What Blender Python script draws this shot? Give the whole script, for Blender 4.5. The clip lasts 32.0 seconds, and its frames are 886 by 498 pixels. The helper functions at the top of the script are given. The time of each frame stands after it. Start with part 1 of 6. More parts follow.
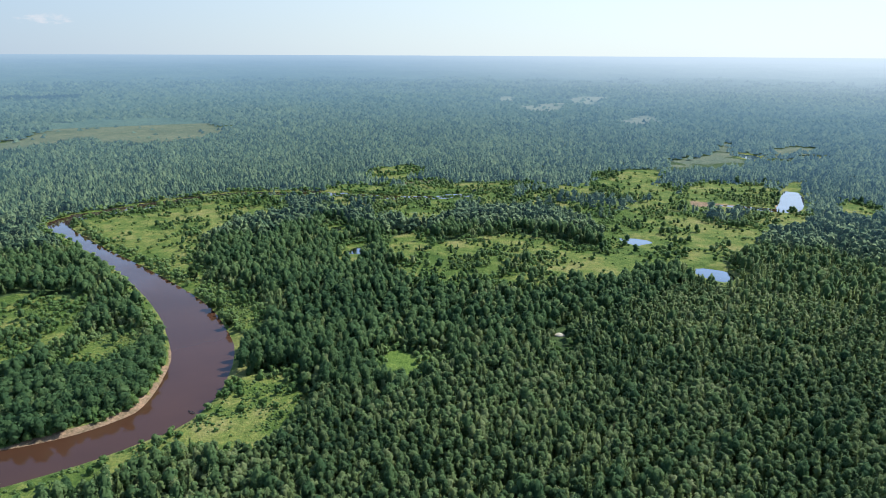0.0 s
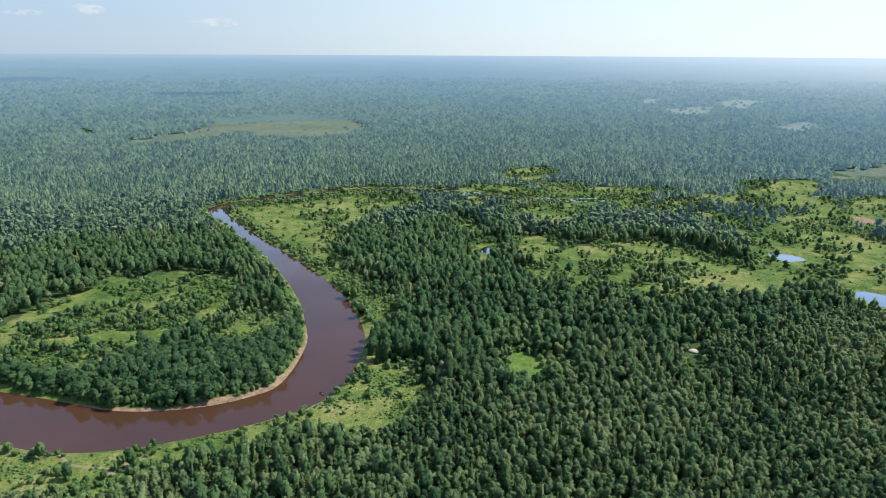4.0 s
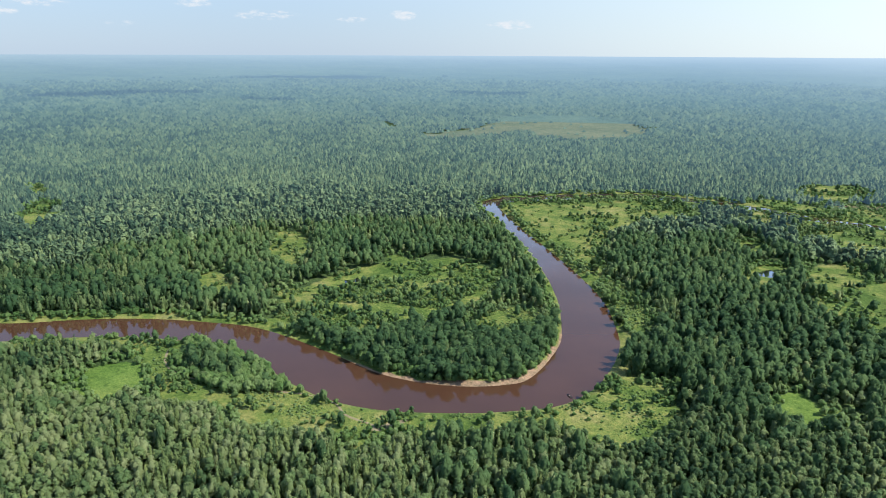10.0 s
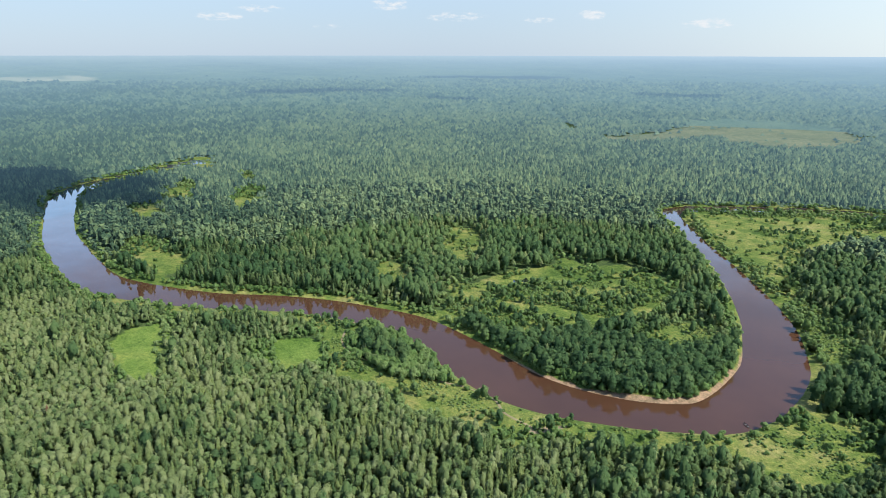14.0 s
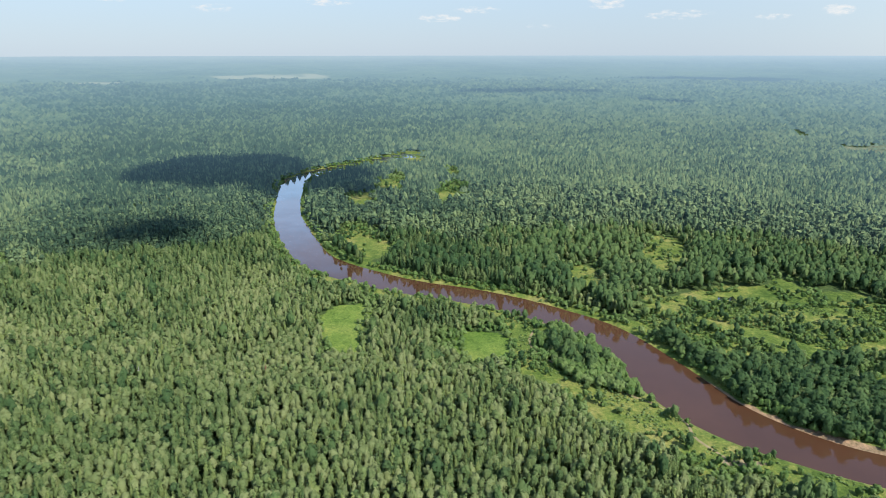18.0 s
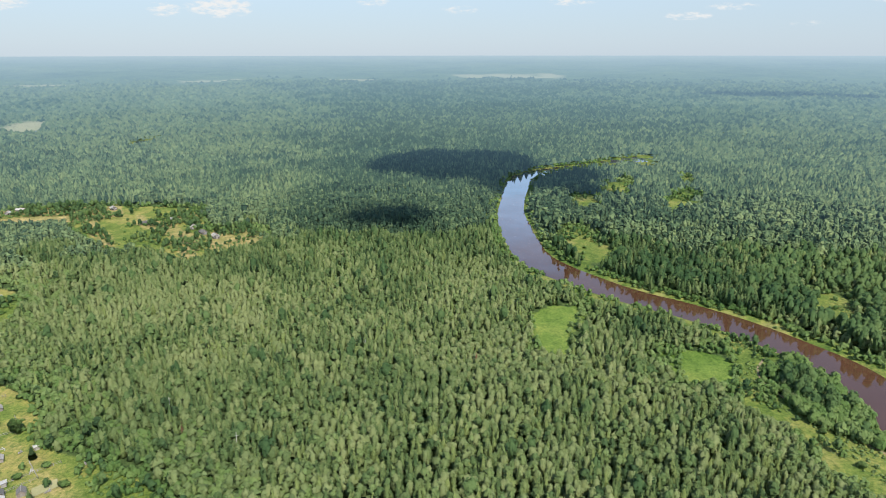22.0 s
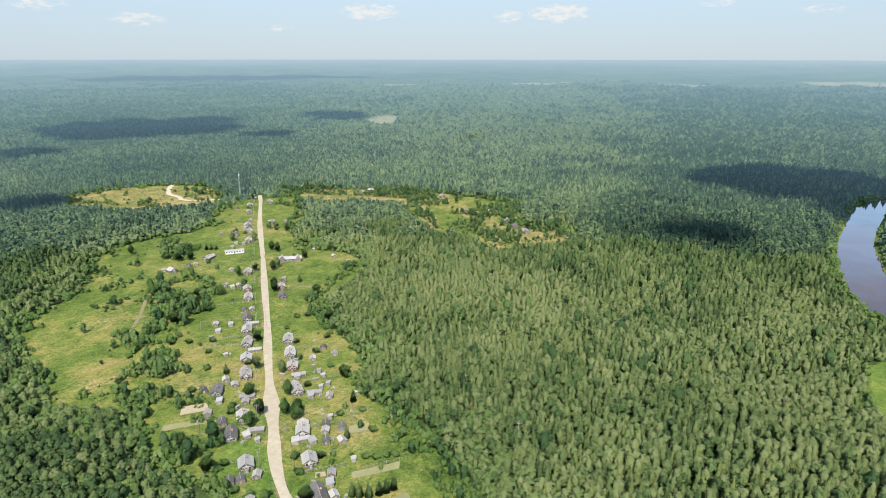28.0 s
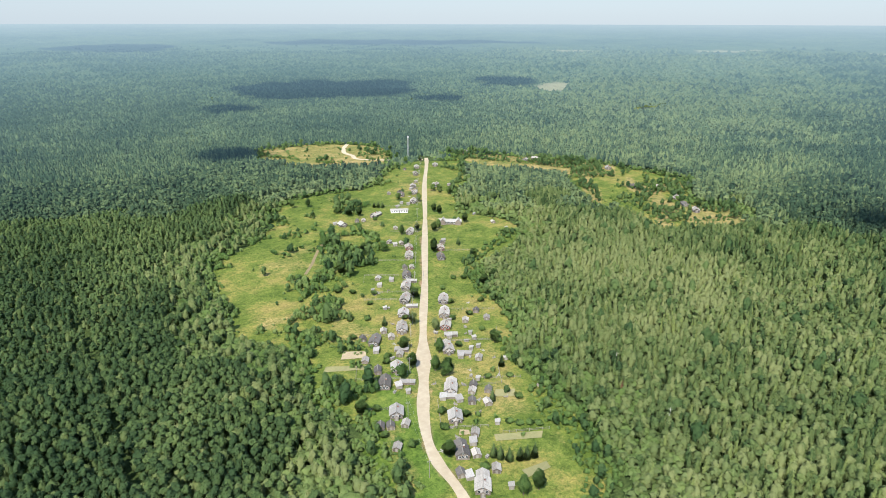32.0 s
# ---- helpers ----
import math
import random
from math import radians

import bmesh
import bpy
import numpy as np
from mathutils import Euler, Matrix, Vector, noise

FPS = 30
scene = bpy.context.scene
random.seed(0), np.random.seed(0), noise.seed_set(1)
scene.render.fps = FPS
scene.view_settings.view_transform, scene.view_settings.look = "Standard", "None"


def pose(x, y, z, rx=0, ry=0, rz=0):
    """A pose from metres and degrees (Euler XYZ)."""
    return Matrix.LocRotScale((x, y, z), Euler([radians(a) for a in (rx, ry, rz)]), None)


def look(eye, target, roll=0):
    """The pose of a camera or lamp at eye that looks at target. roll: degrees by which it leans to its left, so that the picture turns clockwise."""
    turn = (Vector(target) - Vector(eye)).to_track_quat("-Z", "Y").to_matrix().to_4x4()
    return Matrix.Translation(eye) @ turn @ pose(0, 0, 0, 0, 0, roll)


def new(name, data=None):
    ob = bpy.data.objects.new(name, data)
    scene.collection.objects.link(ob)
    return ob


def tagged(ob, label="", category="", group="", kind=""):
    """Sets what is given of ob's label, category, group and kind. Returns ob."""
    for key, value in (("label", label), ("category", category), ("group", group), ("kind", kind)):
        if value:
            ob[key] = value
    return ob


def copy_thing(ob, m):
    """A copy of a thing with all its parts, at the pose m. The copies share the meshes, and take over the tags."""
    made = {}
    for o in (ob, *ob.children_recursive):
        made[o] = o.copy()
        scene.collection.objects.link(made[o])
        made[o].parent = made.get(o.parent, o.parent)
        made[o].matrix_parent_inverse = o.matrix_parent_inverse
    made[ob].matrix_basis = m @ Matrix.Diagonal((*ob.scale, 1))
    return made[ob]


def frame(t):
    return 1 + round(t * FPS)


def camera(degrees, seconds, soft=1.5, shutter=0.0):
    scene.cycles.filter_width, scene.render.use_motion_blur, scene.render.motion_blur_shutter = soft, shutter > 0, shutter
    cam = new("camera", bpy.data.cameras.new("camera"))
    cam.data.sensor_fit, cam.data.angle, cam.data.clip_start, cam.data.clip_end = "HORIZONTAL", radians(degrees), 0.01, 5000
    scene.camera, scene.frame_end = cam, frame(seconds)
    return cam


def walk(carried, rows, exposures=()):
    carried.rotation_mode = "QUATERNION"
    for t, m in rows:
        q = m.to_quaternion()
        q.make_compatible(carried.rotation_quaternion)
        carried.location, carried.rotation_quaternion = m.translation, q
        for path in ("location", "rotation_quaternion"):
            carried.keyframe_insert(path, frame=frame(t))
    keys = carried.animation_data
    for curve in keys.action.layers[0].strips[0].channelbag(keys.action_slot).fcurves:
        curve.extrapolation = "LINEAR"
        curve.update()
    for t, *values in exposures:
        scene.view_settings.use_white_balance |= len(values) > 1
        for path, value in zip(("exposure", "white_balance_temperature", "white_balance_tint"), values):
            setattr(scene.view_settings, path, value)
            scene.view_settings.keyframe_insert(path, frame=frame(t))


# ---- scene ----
cam = camera(67.26, 32.0, soft=0.9)
EYE = 150.0  # flying height over the river plain
# seconds, turn to the left from +y, tilt, roll (degrees)
TURNS = [
    (0, 2.29, -16.45, 0.28), (0.5, 3.59, -16.45, 0.28), (1, 4.90, -16.45, 0.29), (1.5, 6.08, -16.45, 0.29), (2, 7.34, -16.46, 0.29),
    (2.5, 8.77, -16.46, 0.30), (3, 10.44, -16.46, 0.30), (3.5, 12.17, -16.46, 0.30), (5.5, 19.27, -16.46, 0.32), (6, 21.24, -16.46, 0.32),
    (6.5, 23.35, -16.46, 0.31), (7, 25.21, -16.46, 0.31), (7.5, 27.08, -16.46, 0.30), (8, 29.04, -16.45, 0.29), (8.5, 31.12, -16.45, 0.29),
    (9, 33.23, -16.45, 0.28), (9.5, 35.33, -16.44, 0.27), (10, 37.28, -16.44, 0.26), (10.5, 39.09, -16.44, 0.25), (11, 40.94, -16.44, 0.24),
    (11.5, 42.80, -16.44, 0.22), (12, 44.69, -16.44, 0.20), (12.5, 46.52, -16.44, 0.17), (13, 48.41, -16.44, 0.14), (13.5, 50.26, -16.44, 0.11),
    (14, 52.51, -16.44, 0.09), (14.5, 54.75, -16.44, 0.06), (16.5, 63.19, -16.45, -0.05), (17, 65.42, -16.45, -0.06), (17.5, 67.60, -16.45, -0.06),
    (18, 69.87, -16.45, -0.06), (18.5, 72.19, -16.45, -0.06), (19, 74.55, -16.46, -0.06), (19.5, 76.99, -16.46, -0.05), (20, 79.46, -16.46, -0.04),
    (20.5, 81.92, -16.46, -0.04), (21, 84.35, -16.45, -0.04), (21.5, 86.80, -16.45, -0.04), (22, 89.34, -16.45, -0.05), (22.5, 91.72, -16.45, -0.07),
    (23, 94.05, -16.45, -0.08), (23.5, 96.30, -16.44, -0.09), (24, 98.54, -16.44, -0.09), (24.5, 100.82, -16.43, -0.09), (25, 103.16, -16.43, -0.08),
    (25.5, 105.63, -16.43, -0.07), (26, 108.01, -16.42, -0.06), (26.5, 110.32, -16.42, -0.04), (28.5, 117.91, -16.45, 0.09), (29, 119.74, -17.11, 0.10),
    (29.5, 121.62, -17.67, 0.10), (30, 123.45, -18.11, 0.11), (30.5, 125.17, -18.52, 0.11), (31, 126.87, -18.84, 0.11), (31.5, 128.63, -18.91, 0.11),
    (32, 130.30, -18.91, 0.11),
]
walk(cam, [(t, pose(0, 0, EYE, 90 + tilt, 0, turn) @ pose(0, 0, 0, 0, 0, roll)) for t, turn, tilt, roll in TURNS],
     [(0, 0.79, 5620, 10), (6, 0.89, 5720, 10), (13, 1.0, 5920, 10), (20, 1.0, 6160, 10), (26, 0.94, 6260, 10), (32, 1.11, 6280, 10)])

# ---- light ----
SUN_TURN, SUN_UP = -66.0, 48.0  # where the sun stands: turn to the left from +y, and height
sun_dir = Vector((-math.sin(radians(SUN_TURN)) * math.cos(radians(SUN_UP)), math.cos(radians(SUN_TURN)) * math.cos(radians(SUN_UP)), math.sin(radians(SUN_UP))))
sun = new("sun", bpy.data.lights.new("sun", "SUN"))
sun.data.energy, sun.data.angle, sun.data.color = 3.7, radians(0.6), (1.0, 0.94, 0.84)
sun.matrix_world = look(sun_dir * 500, (0, 0, 0))
scene.view_settings.exposure = 1.0

world = bpy.data.worlds.new("sky")
scene.world = world
world.use_nodes = True
wt = world.node_tree
wt.nodes.clear()


def wnode(kind, **values):
    n = wt.nodes.new(kind)
    for key, v in values.items():
        n.inputs[int(key[1:])].default_value = v
    return n


def wmath(op, a, b=None, c=None):
    n = wt.nodes.new("ShaderNodeMath")
    n.operation = op
    for i, v in enumerate((a, b, c)):
        if v is None:
            continue
        if isinstance(v, (int, float)):
            n.inputs[i].default_value = v
        else:
            wt.links.new(v, n.inputs[i])
    return n.outputs[0]


sky = wt.nodes.new("ShaderNodeTexSky")
sky.sky_type, sky.sun_disc = "NISHITA", False
sky.sun_elevation, sky.sun_rotation = radians(SUN_UP), radians(-SUN_TURN)
sky.altitude, sky.air_density, sky.dust_density, sky.ozone_density = 200, 1.0, 0.35, 2.0
coord = wt.nodes.new("ShaderNodeTexCoord")
split = wt.nodes.new("ShaderNodeSeparateXYZ")
wt.links.new(coord.outputs["Generated"], split.inputs[0])
turn_out = wmath("MULTIPLY", wmath("ARCTAN2", wmath("MULTIPLY", split.outputs[0], -1.0), split.outputs[1]), 57.2958)
up_out = wmath("MULTIPLY", wmath("ARCSINE", split.outputs[2]), 57.2958)
comb = wt.nodes.new("ShaderNodeCombineXYZ")
wt.links.new(turn_out, comb.inputs[0])
wt.links.new(wmath("MULTIPLY", up_out, 2.6), comb.inputs[1])
puff = wt.nodes.new("ShaderNodeTexNoise")
puff.inputs["Scale"].default_value, puff.inputs["Detail"].default_value, puff.inputs["Roughness"].default_value = 1.1, 6.0, 0.6
wt.links.new(comb.outputs[0], puff.inputs["Vector"])
# fair-weather clouds low over the horizon: turn, height, half width, half height, density
CLOUDS = [(70.2, 2.67, 2.0, 0.40, 0.75), (67.1, 3.3, 2.2, 0.35, 0.5), (56.8, 3.7, 2.0, 0.5, 0.7), (51.6, 2.78, 3.2, 0.45, 0.55), (44.8, 2.5, 1.8, 0.3, 0.45),
          (40.6, 2.89, 1.2, 0.5, 0.95), (32.0, 2.1, 2.2, 0.4, 0.7), (122.1, 3.48, 2.9, 0.8, 0.95), (110.9, 3.15, 1.4, 0.6, 0.85), (106.8, 3.35, 3.0, 0.85, 1.0),
          (139.5, 2.7, 2.4, 0.6, 0.7), (129.1, 2.13, 1.2, 0.35, 0.5), (31.6, 2.4, 1.6, 0.4, 0.5), (146.0, 3.6, 2.4, 0.6, 0.7), (88.0, 3.3, 1.8, 0.4, 0.5),
          (95.0, 3.9, 1.6, 0.4, 0.5), (79.0, 3.9, 2.4, 0.4, 0.6), (62.0, 2.0, 1.4, 0.25, 0.4)]
cover = None
for ct, cu, cw, ch, cd in CLOUDS:
    dx = wmath("DIVIDE", wmath("SUBTRACT", turn_out, ct), cw)
    dy = wmath("DIVIDE", wmath("SUBTRACT", up_out, cu), ch)
    far = wmath("ADD", wmath("MULTIPLY", dx, dx), wmath("MULTIPLY", dy, dy))
    one = wmath("MULTIPLY", wmath("MAXIMUM", wmath("SUBTRACT", 1.0, far), 0.0), cd)
    cover = one if cover is None else wmath("MAXIMUM", cover, one)
edge = wt.nodes.new("ShaderNodeMapRange")
edge.interpolation_type = "SMOOTHSTEP"
edge.inputs[1].default_value, edge.inputs[2].default_value = 0.05, 0.80
wt.links.new(wmath("ADD", wmath("MULTIPLY", cover, 0.62), wmath("MULTIPLY", wmath("SUBTRACT", puff.outputs["Fac"], 0.5), wmath("MULTIPLY", wmath("MINIMUM", wmath("MULTIPLY", cover, 3.0), 1.0), 2.6))), edge.inputs[0])
white = wt.nodes.new("ShaderNodeMix")
white.data_type = "RGBA"
wt.links.new(edge.outputs[0], white.inputs[0])
# milky haze low in the sky, whiter towards the sun
sun_side = wt.nodes.new("ShaderNodeVectorMath")
sun_side.operation = "DOT_PRODUCT"
wt.links.new(coord.outputs["Generated"], sun_side.inputs[0])
sun_side.inputs[1].default_value = (-math.sin(radians(SUN_TURN)), math.cos(radians(SUN_TURN)), 0)
glow = wt.nodes.new("ShaderNodeMapRange")
glow.interpolation_type = "SMOOTHSTEP"
glow.inputs[1].default_value, glow.inputs[2].default_value = -0.55, 0.75
wt.links.new([o for o in sun_side.outputs if o.type == "VALUE"][0], glow.inputs[0])
haze = wt.nodes.new("ShaderNodeMix")
haze.data_type = "RGBA"
wt.links.new(glow.outputs[0], haze.inputs[0])
haze.inputs[6].default_value, haze.inputs[7].default_value = (1.74, 2.10, 2.46, 1), (3.85, 3.95, 3.5, 1)
low = wt.nodes.new("ShaderNodeMapRange")
low.interpolation_type = "SMOOTHSTEP"
low.inputs[1].default_value, low.inputs[2].default_value, low.inputs[3].default_value, low.inputs[4].default_value = 0.0, 30.0, 0.90, 0.0
wt.links.new(up_out, low.inputs[0])
milky = wt.nodes.new("ShaderNodeMix")
milky.data_type = "RGBA"
wt.links.new(low.outputs[0], milky.inputs[0])
wt.links.new(sky.outputs[0], milky.inputs[6])
wt.links.new(haze.outputs[2], milky.inputs[7])
wt.links.new(milky.outputs[2], white.inputs[6])
white.inputs[7].default_value = (3.3, 3.26, 3.12, 1)
ground_bg = wt.nodes.new("ShaderNodeBackground")
ground_bg.inputs[1].default_value = 0.135
wt.links.new(white.outputs[2], ground_bg.inputs[0])
wout = wt.nodes.new("ShaderNodeOutputWorld")
wt.links.new(ground_bg.outputs[0], wout.inputs[0])

# ---- materials ----


class Nodes:
    """A small builder for node materials."""

    def __init__(self, name):
        self.m = bpy.data.materials.new(name)
        self.m.use_nodes = True
        self.t = self.m.node_tree
        self.t.nodes.clear()
        self.out = self.t.nodes.new("ShaderNodeOutputMaterial")

    def link(self, a, b):
        self.t.links.new(a, b)

    def put(self, socket, v):
        if hasattr(v, "links"):
            self.link(v, socket)
        else:
            socket.default_value = v if not (isinstance(v, tuple) and len(v) == 3 and socket.type == "RGBA") else (*v, 1)

    def place(self, sx=1.0, sy=1.0, sz=1.0):
        c = self.t.nodes.new("ShaderNodeNewGeometry")
        mp = self.t.nodes.new("ShaderNodeMapping")
        mp.inputs["Scale"].default_value = (sx, sy, sz)
        self.link(c.outputs["Position"], mp.inputs[0])
        return mp.outputs[0]

    def local(self, sx=1.0, sy=1.0, sz=1.0):
        c = self.t.nodes.new("ShaderNodeTexCoord")
        mp = self.t.nodes.new("ShaderNodeMapping")
        mp.inputs["Scale"].default_value = (sx, sy, sz)
        self.link(c.outputs["Object"], mp.inputs[0])
        return mp.outputs[0]

    def noise(self, scale, detail=3.0, rough=0.55, vec=None):
        n = self.t.nodes.new("ShaderNodeTexNoise")
        n.inputs["Scale"].default_value, n.inputs["Detail"].default_value, n.inputs["Roughness"].default_value = scale, detail, rough
        self.link(vec if vec is not None else self.place(), n.inputs["Vector"])
        return n.outputs["Fac"]

    def ramp(self, fac, *stops):
        n = self.t.nodes.new("ShaderNodeValToRGB")
        e = n.color_ramp.elements
        while len(e) < len(stops):
            e.new(0.5)
        for k, (p, c) in enumerate(stops):
            e[k].position, e[k].color = p, (*c, 1)
        self.put(n.inputs[0], fac)
        return n.outputs[0]

    def math(self, op, a, b=0.0, clamp=False):
        n = self.t.nodes.new("ShaderNodeMath")
        n.operation, n.use_clamp = op, clamp
        self.put(n.inputs[0], a)
        self.put(n.inputs[1], b)
        return n.outputs[0]

    def steps(self, v, lo, hi):
        n = self.t.nodes.new("ShaderNodeMapRange")
        n.interpolation_type = "SMOOTHSTEP"
        n.inputs[1].default_value, n.inputs[2].default_value = lo, hi
        self.put(n.inputs[0], v)
        return n.outputs[0]

    def mix(self, fac, a, b, mode="MIX"):
        n = self.t.nodes.new("ShaderNodeMix")
        n.data_type, n.blend_type = "RGBA", mode
        self.put(n.inputs[0], fac)
        self.put(n.inputs[6], a)
        self.put(n.inputs[7], b)
        return n.outputs[2]

    def attr(self, name):
        n = self.t.nodes.new("ShaderNodeAttribute")
        n.attribute_name = name
        return n.outputs["Fac"]

    def outward(self, name, share):
        """The surface's own normal, turned towards the way out of the crown."""
        at, geo = self.t.nodes.new("ShaderNodeAttribute"), self.t.nodes.new("ShaderNodeNewGeometry")
        at.attribute_name = name
        ends = []
        for socket, w in ((at.outputs["Vector"], share), (geo.outputs["Normal"], 1 - share)):
            n = self.t.nodes.new("ShaderNodeVectorMath")
            n.operation = "SCALE"
            self.link(socket, n.inputs[0])
            n.inputs["Scale"].default_value = w
            ends.append(n.outputs[0])
        for op in ("ADD", "NORMALIZE"):
            n = self.t.nodes.new("ShaderNodeVectorMath")
            n.operation = op
            for i, e in enumerate(ends):
                self.link(e, n.inputs[i])
            ends = [n.outputs[0]]
        return ends[0]

    def bump(self, height, dist, strength=1.0, normal=None):
        n = self.t.nodes.new("ShaderNodeBump")
        if normal is not None:
            self.link(normal, n.inputs["Normal"])
        n.inputs["Distance"].default_value, n.inputs["Strength"].default_value = dist, strength
        self.link(height, n.inputs["Height"])
        return n.outputs["Normal"]

    def principled(self, color, rough=0.8, metal=0.0, normal=None, spec=0.3):
        n = self.t.nodes.new("ShaderNodeBsdfPrincipled")
        self.put(n.inputs["Base Color"], color)
        self.put(n.inputs["Roughness"], rough)
        self.put(n.inputs["Metallic"], metal)
        n.inputs["Specular IOR Level"].default_value = spec
        if normal is not None:
            self.link(normal, n.inputs["Normal"])
        return n

    def done(self, shader):
        self.link(shader, self.out.inputs[0])
        return self.m


def foliage(name, dark, mid, light, through_leaf=0.3, patch=0.02):
    """Leaves: each tree has its own tint, stands differ over tens of metres, clumps differ by the metre."""
    k = Nodes(name)
    tint = k.attr("tint")
    stand = k.math("ADD", k.math("MULTIPLY", k.noise(patch, 3.0, 0.6), 0.5), k.math("MULTIPLY", k.noise(patch * 0.3, 2.0, 0.5), 0.5))
    stand = k.steps(stand, 0.36, 0.64)
    clump = k.noise(1.3, 3.0, 0.65)
    tufts = k.noise(2.6, 4.0, 0.75)
    sprays = k.noise(3.4, 2.0, 0.7)
    f = k.math("ADD", k.math("SUBTRACT", k.math("MULTIPLY", tint, 0.70), 0.07), k.math("MULTIPLY", stand, 0.5))
    f = k.math("ADD", f, k.math("MULTIPLY", k.math("SUBTRACT", clump, 0.5), 0.45))
    f = k.math("ADD", f, k.math("MULTIPLY", k.math("SUBTRACT", sprays, 0.5), 0.5), True)
    col = k.ramp(f, (0.12, dark), (0.5, mid), (0.88, light))
    p = k.principled(col, 0.75, 0.0, k.bump(tufts, 0.25, 0.6, k.outward("crown", 0.72)), 0.10)
    tr = k.t.nodes.new("ShaderNodeBsdfTranslucent")
    k.put(tr.inputs[0], k.mix(0.5, col, tuple(min(1, c * 1.5) for c in light)))
    mx = k.t.nodes.new("ShaderNodeMixShader")
    mx.inputs[0].default_value = through_leaf
    k.link(p.outputs[0], mx.inputs[1])
    k.link(tr.outputs[0], mx.inputs[2])
    return k.done(mx.outputs[0])


M_SPRUCE = foliage("conifer_needles", (0.035, 0.070, 0.025), (0.090, 0.130, 0.044), (0.168, 0.206, 0.064), 0.26)
M_PINE = foliage("pine_needles", (0.034, 0.064, 0.025), (0.082, 0.126, 0.042), (0.150, 0.196, 0.066), 0.26)
M_BIRCH = foliage("birch_leaves", (0.088, 0.128, 0.044), (0.146, 0.188, 0.068), (0.214, 0.244, 0.098), 0.36)
M_BROAD = foliage("alder_leaves", (0.034, 0.070, 0.026), (0.066, 0.112, 0.038), (0.108, 0.158, 0.052), 0.30)
M_WILLOW = foliage("willow_leaves", (0.070, 0.128, 0.034), (0.116, 0.182, 0.050), (0.175, 0.232, 0.078), 0.36)
M_GARDEN = foliage("garden_tree_leaves", (0.050, 0.094, 0.026), (0.096, 0.150, 0.042), (0.150, 0.202, 0.060), 0.34)
M_DEADPINE = foliage("dead_brown_needles", (0.10, 0.055, 0.03), (0.17, 0.09, 0.05), (0.24, 0.14, 0.08), 0.1)


def bark(name, a, b):
    k = Nodes(name)
    v = k.local(6, 6, 1)
    n = k.noise(4.0, 4.0, 0.6, v)
    return k.done(k.principled(k.ramp(n, (0.3, a), (0.7, b)), 0.9, 0, k.bump(n, 0.03), 0.2).outputs[0])


M_BARK = bark("grey_brown_bark", (0.06, 0.045, 0.035), (0.19, 0.15, 0.11))


